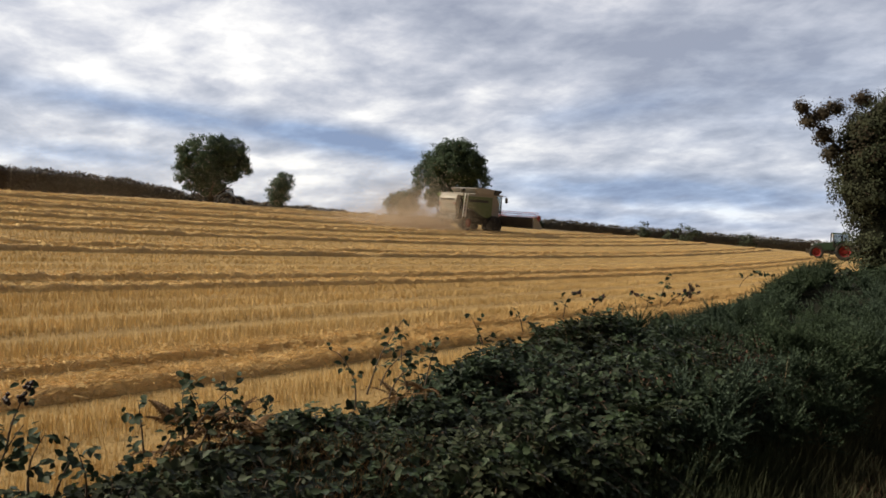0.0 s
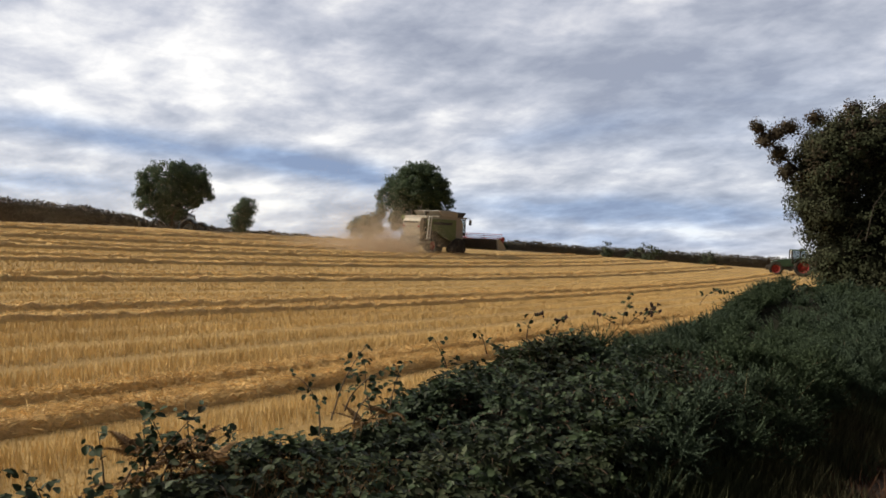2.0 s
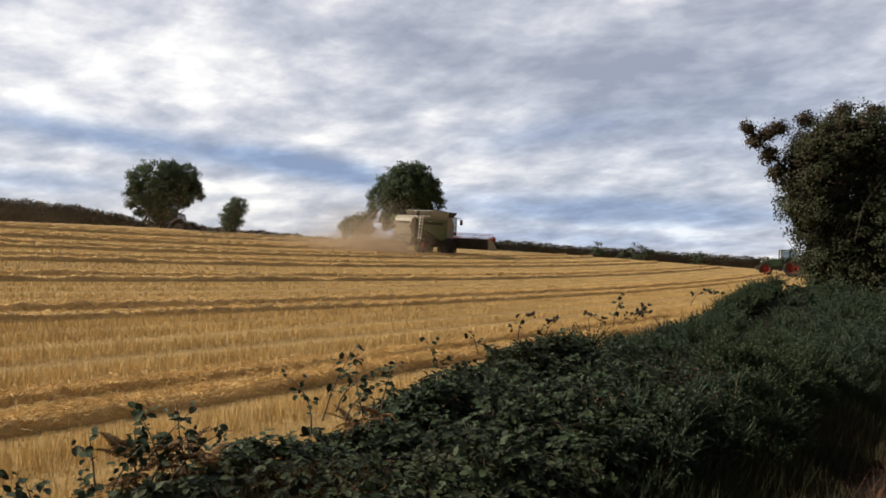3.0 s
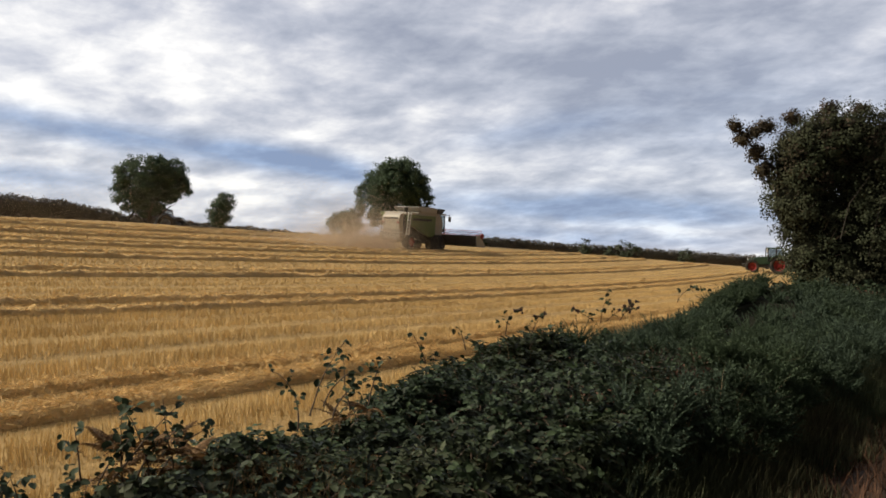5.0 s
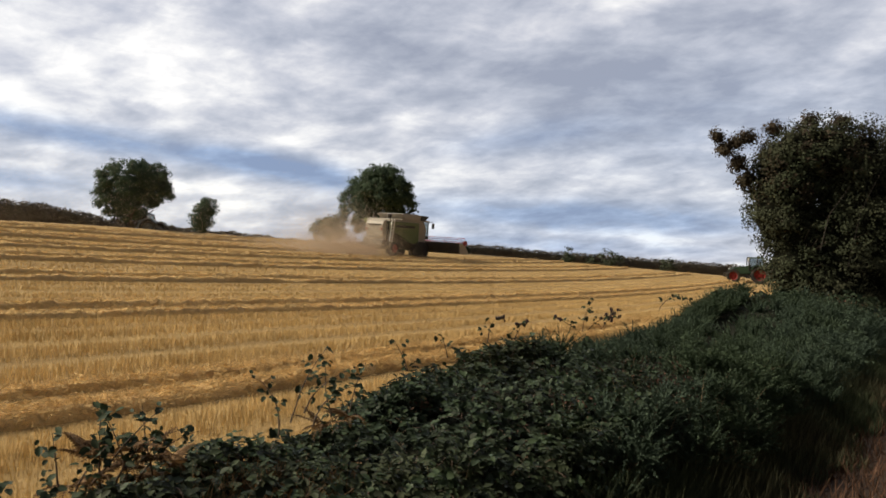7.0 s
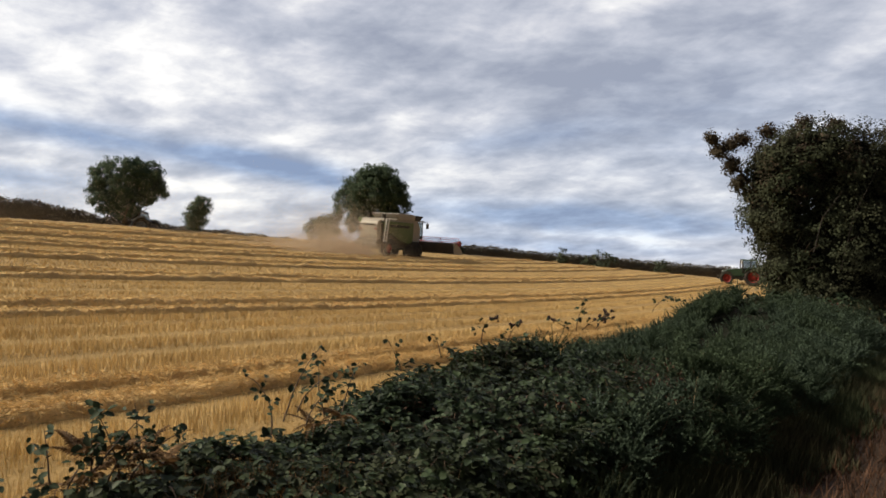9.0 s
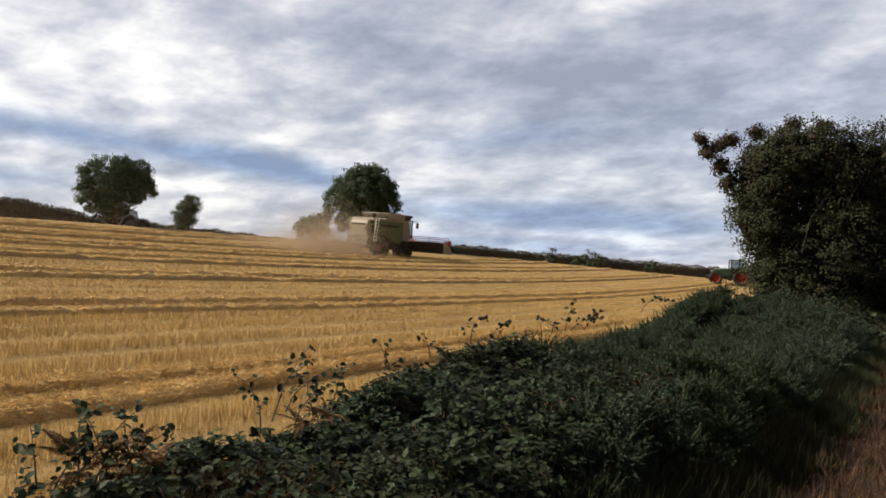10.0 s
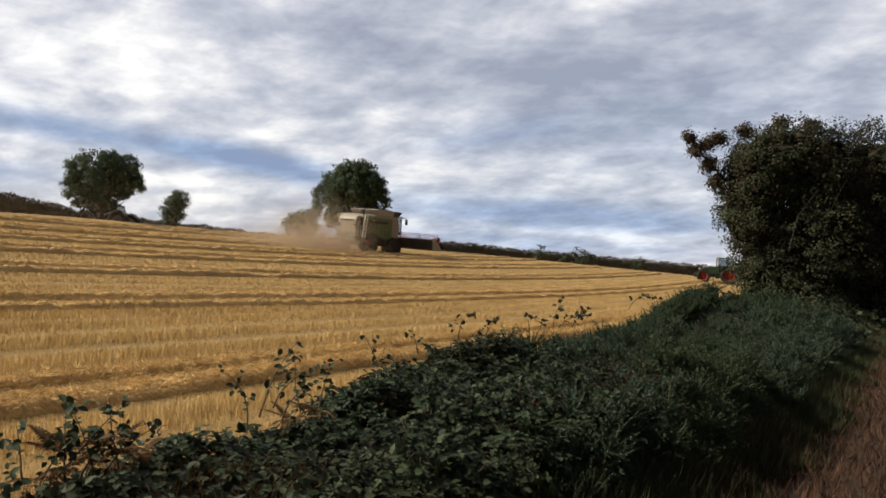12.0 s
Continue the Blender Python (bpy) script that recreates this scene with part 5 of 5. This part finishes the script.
    for dy in (-0.19, 0.19):
        bpart("rail", WHITE, ladder, lambda bm: tube(bm, [(1.72, -4.5 + dy, 1.25), (1.60, -4.1 + dy, 3.45)], [0.045, 0.045], 6))
    for k in range(7):
        t = (k + 0.5) / 7
        bpart("rung", WHITE, ladder, lambda bm: tube(bm, [(1.72 - 0.12 * t, -4.69 + 0.4 * t, 1.25 + 2.2 * t), (1.72 - 0.12 * t, -4.31 + 0.4 * t, 1.25 + 2.2 * t)], [0.04, 0.04], 5))
    bpart("unloading_auger", GREEN, root, lambda bm: tube(bm, [(-1.7, 0.6, 3.1), (-1.75, -2.0, 3.2), (-1.75, -4.2, 3.25)], [0.22, 0.22, 0.2], 10))
    bpart("feeder_house", DARK, root, lambda bm: profile(bm, [(0.9, 1.1), (0.9, 1.8), (2.9, 1.05), (2.9, 0.35)], -0.7, 0.7, 0.04))
    # header
    header = new("header")
    header.parent = root
    header.location = (0, 0, 0.35)
    W = 4.5
    bpart("header_back", DUSTY_STEEL, header, lambda bm: profile(bm, [(2.85, 0.25), (2.80, 1.15), (2.95, 1.2), (3.0, 0.35)], -W, W, 0.02), "dark dusty header back sheet")
    bpart("header_floor", DARK, header, lambda bm: profile(bm, [(2.95, 0.22), (2.95, 0.34), (4.1, 0.14), (4.15, 0.08)], -W, W))
    bpart("header_auger", DARK, header, lambda bm: tube(bm, [(-W + 0.1, 3.25, 0.62), (W - 0.1, 3.25, 0.62)], [0.26, 0.26], 12))
    for s in (-1, 1):
        bpart("end_plate", CREAM, header, lambda bm: profile(bm, [(2.8, 0.15), (2.8, 1.2), (3.2, 1.2), (3.8, 0.75), (4.4, 0.15), (4.1, 0.06)], s * W, s * (W + 0.12), 0.02), "pale crop divider end plate")
        bpart("divider_tip", RED, header, lambda bm: profile(bm, [(3.3, 1.0), (3.35, 1.4), (3.75, 1.45), (3.95, 1.15), (3.7, 0.9)], s * (W + 0.13), s * (W + 0.19), 0.02), "red reel drive cover")
        bpart("reel_arm", RED, header, lambda bm: tube(bm, [(s * (W - 0.1), 2.85, 1.15), (s * (W - 0.1), 3.75, 1.2)], [0.05, 0.05], 6))
    bpart("reel_shaft", RED, header, lambda bm: tube(bm, [(-W + 0.12, 3.75, 1.15), (W - 0.12, 3.75, 1.15)], [0.08, 0.08], 8))
    for k in range(6):
        a = k * math.pi / 3 + 0.3
        yy, zz = 3.75 + 0.55 * math.cos(a), 1.15 + 0.55 * math.sin(a)
        bar = bpart("reel_bar", RED, header, lambda bm: tube(bm, [(-W + 0.12, yy, zz), (W - 0.12, yy, zz)], [0.028, 0.028], 5), "red reel bar")

        def tines(bm):
            for q in range(36):
                xx = -W + 0.2 + q * (2 * W - 0.4) / 35
                tube(bm, [(xx, yy, zz), (xx, yy - 0.02, zz - 0.22)], [0.01, 0.006], 3)
        tagged(bpart("reel_tines", DARK, bar, tines), kind="stuff")
    for q in range(5):
        xx = -W + 0.15 + q * (2 * W - 0.3) / 4

        def spider(bm):
            for k in range(6):
                a = k * math.pi / 3 + 0.3
                tube(bm, [(xx, 3.75, 1.15), (xx, 3.75 + 0.55 * math.cos(a), 1.15 + 0.55 * math.sin(a))], [0.03, 0.02], 4)
        bpart("reel_spider", RED, header, spider)
    return root


def tractor(m, name, label, paint, rim, cab_back=-0.95, weight=True):
    root = new(name)
    root.matrix_world = m
    tagged(root, label, "tractor")
    bpart("hood", paint, root, lambda bm: profile(bm, [(0.35, 1.0), (0.35, 1.85), (1.2, 1.82), (2.3, 1.62), (2.75, 1.4), (2.8, 1.0), (2.3, 0.85)], -0.42, 0.42, 0.07))
    bpart("grille", DARK, root, lambda bm: box(bm, (-0.34, 2.76, 1.0), (0.34, 2.83, 1.36), 0.02))
    for s in (-1, 1):
        bpart("headlight", WHITE, root, lambda bm: box(bm, (s * 0.24 - 0.1, 2.68, 1.42), (s * 0.24 + 0.1, 2.80, 1.52), 0.02))
        wheel(root, "rear_wheel", s * 0.98, -0.55, 0.93, 0.95, 0.6, rim, 20)
        wheel(root, "front_wheel", s * 0.95, 2.25, 0.69, 0.71, 0.46, rim, 18)
        bpart("rear_fender", paint, root, lambda bm: profile(bm, [(-1.45, 1.35), (-1.2, 1.85), (-0.6, 2.06), (0.1, 1.92), (0.42, 1.5), (0.36, 1.46), (0.06, 1.84), (-0.6, 1.98), (-1.12, 1.8), (-1.38, 1.33)], s * 0.7, s * 1.3))
        bpart("front_fender", DARK, root, lambda bm: profile(bm, [(1.65, 1.05), (1.85, 1.42), (2.3, 1.52), (2.7, 1.35), (2.66, 1.3), (2.3, 1.46), (1.88, 1.37), (1.7, 1.03)], s * 0.76, s * 1.16))
        bpart("mirror", WHITE, root, lambda bm: (tube(bm, [(s * 0.8, 0.62, 2.75), (s * 1.25, 0.75, 2.75)], [0.02, 0.02], 5), box(bm, (s * 1.25 - 0.1, 0.72, 2.35), (s * 1.25 + 0.1, 0.79, 2.8), 0.02)), "pale wing mirror")
        bpart("step", DARK, root, lambda bm: box(bm, (s * 0.55, 0.5, 0.5), (s * 0.95, 0.9, 0.95), 0.03))
    bpart("gearbox", DARK, root, lambda bm: (box(bm, (-0.36, -1.3, 0.62), (0.36, 2.4, 1.15), 0.05), tube(bm, [(-0.95, -0.55, 0.93), (0.95, -0.55, 0.93)], [0.16, 0.16], 8), tube(bm, [(-0.9, 2.25, 0.69), (0.9, 2.25, 0.69)], [0.12, 0.12], 8)))
    bpart("exhaust", DARK, root, lambda bm: tube(bm, [(0.5, 0.85, 1.5), (0.5, 0.85, 2.75), (0.5, 0.75, 2.9)], [0.06, 0.06, 0.05], 8))
    cab(root, 0.78, cab_back, 0.62, 1.35, 2.72, paint, DARK, 0.17)
    if weight:
        bpart("front_weight", DARK, root, lambda bm: box(bm, (-0.5, 2.85, 0.55), (0.5, 3.3, 0.98), 0.06))
    bpart("linkage", DARK, root, lambda bm: (tube(bm, [(-0.4, -1.2, 0.7), (-0.42, -2.0, 0.5)], [0.05, 0.04], 5), tube(bm, [(0.4, -1.2, 0.7), (0.42, -2.0, 0.5)], [0.05, 0.04], 5)))
    return root


cx, cy = polar(2.25, 88.0)
combine_harvester(stand(cx, cy, 40))
tx, ty = far_place(1484, 97.0)
tractor(stand(tx, ty, -68), "tractor", "dark green tractor with red wheels standing on stubble", TRACTOR_GREEN, RED)

# hedge-cutting tractor just past the brow by the oak
lx, ly = far_place(408, 87.0)
flail = tractor(stand(lx, ly, -70), "hedge_cutting_tractor", "blue-grey tractor with a jointed arm and orange cutter head", BLUE_GREY, BLUE_GREY, cab_back=-0.45, weight=False)
bpart("lower_arm", DARK, flail, lambda bm: tube(bm, [(-1.3, 1.2, 1.1), (-1.4, 1.7, 3.7)], [0.13, 0.10], 6))
bpart("upper_arm", DARK, flail, lambda bm: tube(bm, [(-1.4, 1.7, 3.7), (-1.4, 3.4, 2.5)], [0.11, 0.09], 6))
bpart("ram", WHITE, flail, lambda bm: tube(bm, [(-1.35, 1.6, 2.4), (-1.4, 2.3, 3.2)], [0.05, 0.04], 6))
bpart("cutter_head", ORANGE, flail, lambda bm: profile(bm, [(3.2, 1.3), (3.25, 1.8), (3.5, 2.0), (3.9, 1.8), (3.9, 1.3)], -1.8, -1.0, 0.05), "orange cutter head cover")
bpart("side_cover", ORANGE, flail, lambda bm: profile(bm, [(0.9, 1.0), (1.0, 1.5), (1.3, 1.6), (1.6, 1.3), (1.6, 1.0)], -1.6, -1.2, 0.05), "orange-yellow machine cover")


def dust_cloud():
    """Fine chaff and dust hanging behind the harvester."""
    rng = np.random.default_rng(9)
    base = Vector((cx, cy, gz(cx, cy)))
    back = Vector((-math.sin(ROW), -math.cos(ROW), 0))
    out = []
    for n, along, spread_a, spread_x, up, spread_z in ((45000, 7.5, 1.8, 1.2, 0.9, 0.9), (70000, 8.8, 2.4, 1.8, 2.0, 0.9), (50000, 12.5, 3.6, 2.2, 0.8, 0.6), (40000, 11.0, 2.4, 1.8, 3.0, 1.2)):
        a = np.maximum(5.5, rng.normal(along, spread_a, n))
        p = np.array(base)[None] + a[:, None] * np.array(back)[None]
        p = p + np.stack([rng.normal(-0.8, spread_x, n), rng.normal(0, spread_x, n), 0 * a], -1)
        p[:, 2] = ground_z(p[:, 0], p[:, 1]) + np.abs(rng.normal(up, spread_z, n)) * (0.6 + 0.4 * np.sin(a * 0.9 + p[:, 0]))
        out.append(spike_arrays(rng, p, unit(rng.normal(0, 1, (n, 3))), 0.03, 0.03))
    # a thin veil drifting along the brow of the field
    n = 60000
    a, r = np.radians(rng.uniform(-26, 1, n)), rng.uniform(66, 78, n)
    x, y = r * np.sin(a), r * np.cos(a)
    p = np.stack([x, y, ground_z(x, y) + np.abs(rng.normal(0, 2.6, n))], -1)
    out.append(spike_arrays(rng, p, unit(rng.normal(0, 1, (n, 3))), 0.018, 0.018))
    v, f = merge_np(out)
    tagged(new("dust_cloud", mesh_np("dust_cloud", v, f, DUST)), "tan cloud of straw dust hanging behind the harvester", "dust", kind="stuff")


dust_cloud()
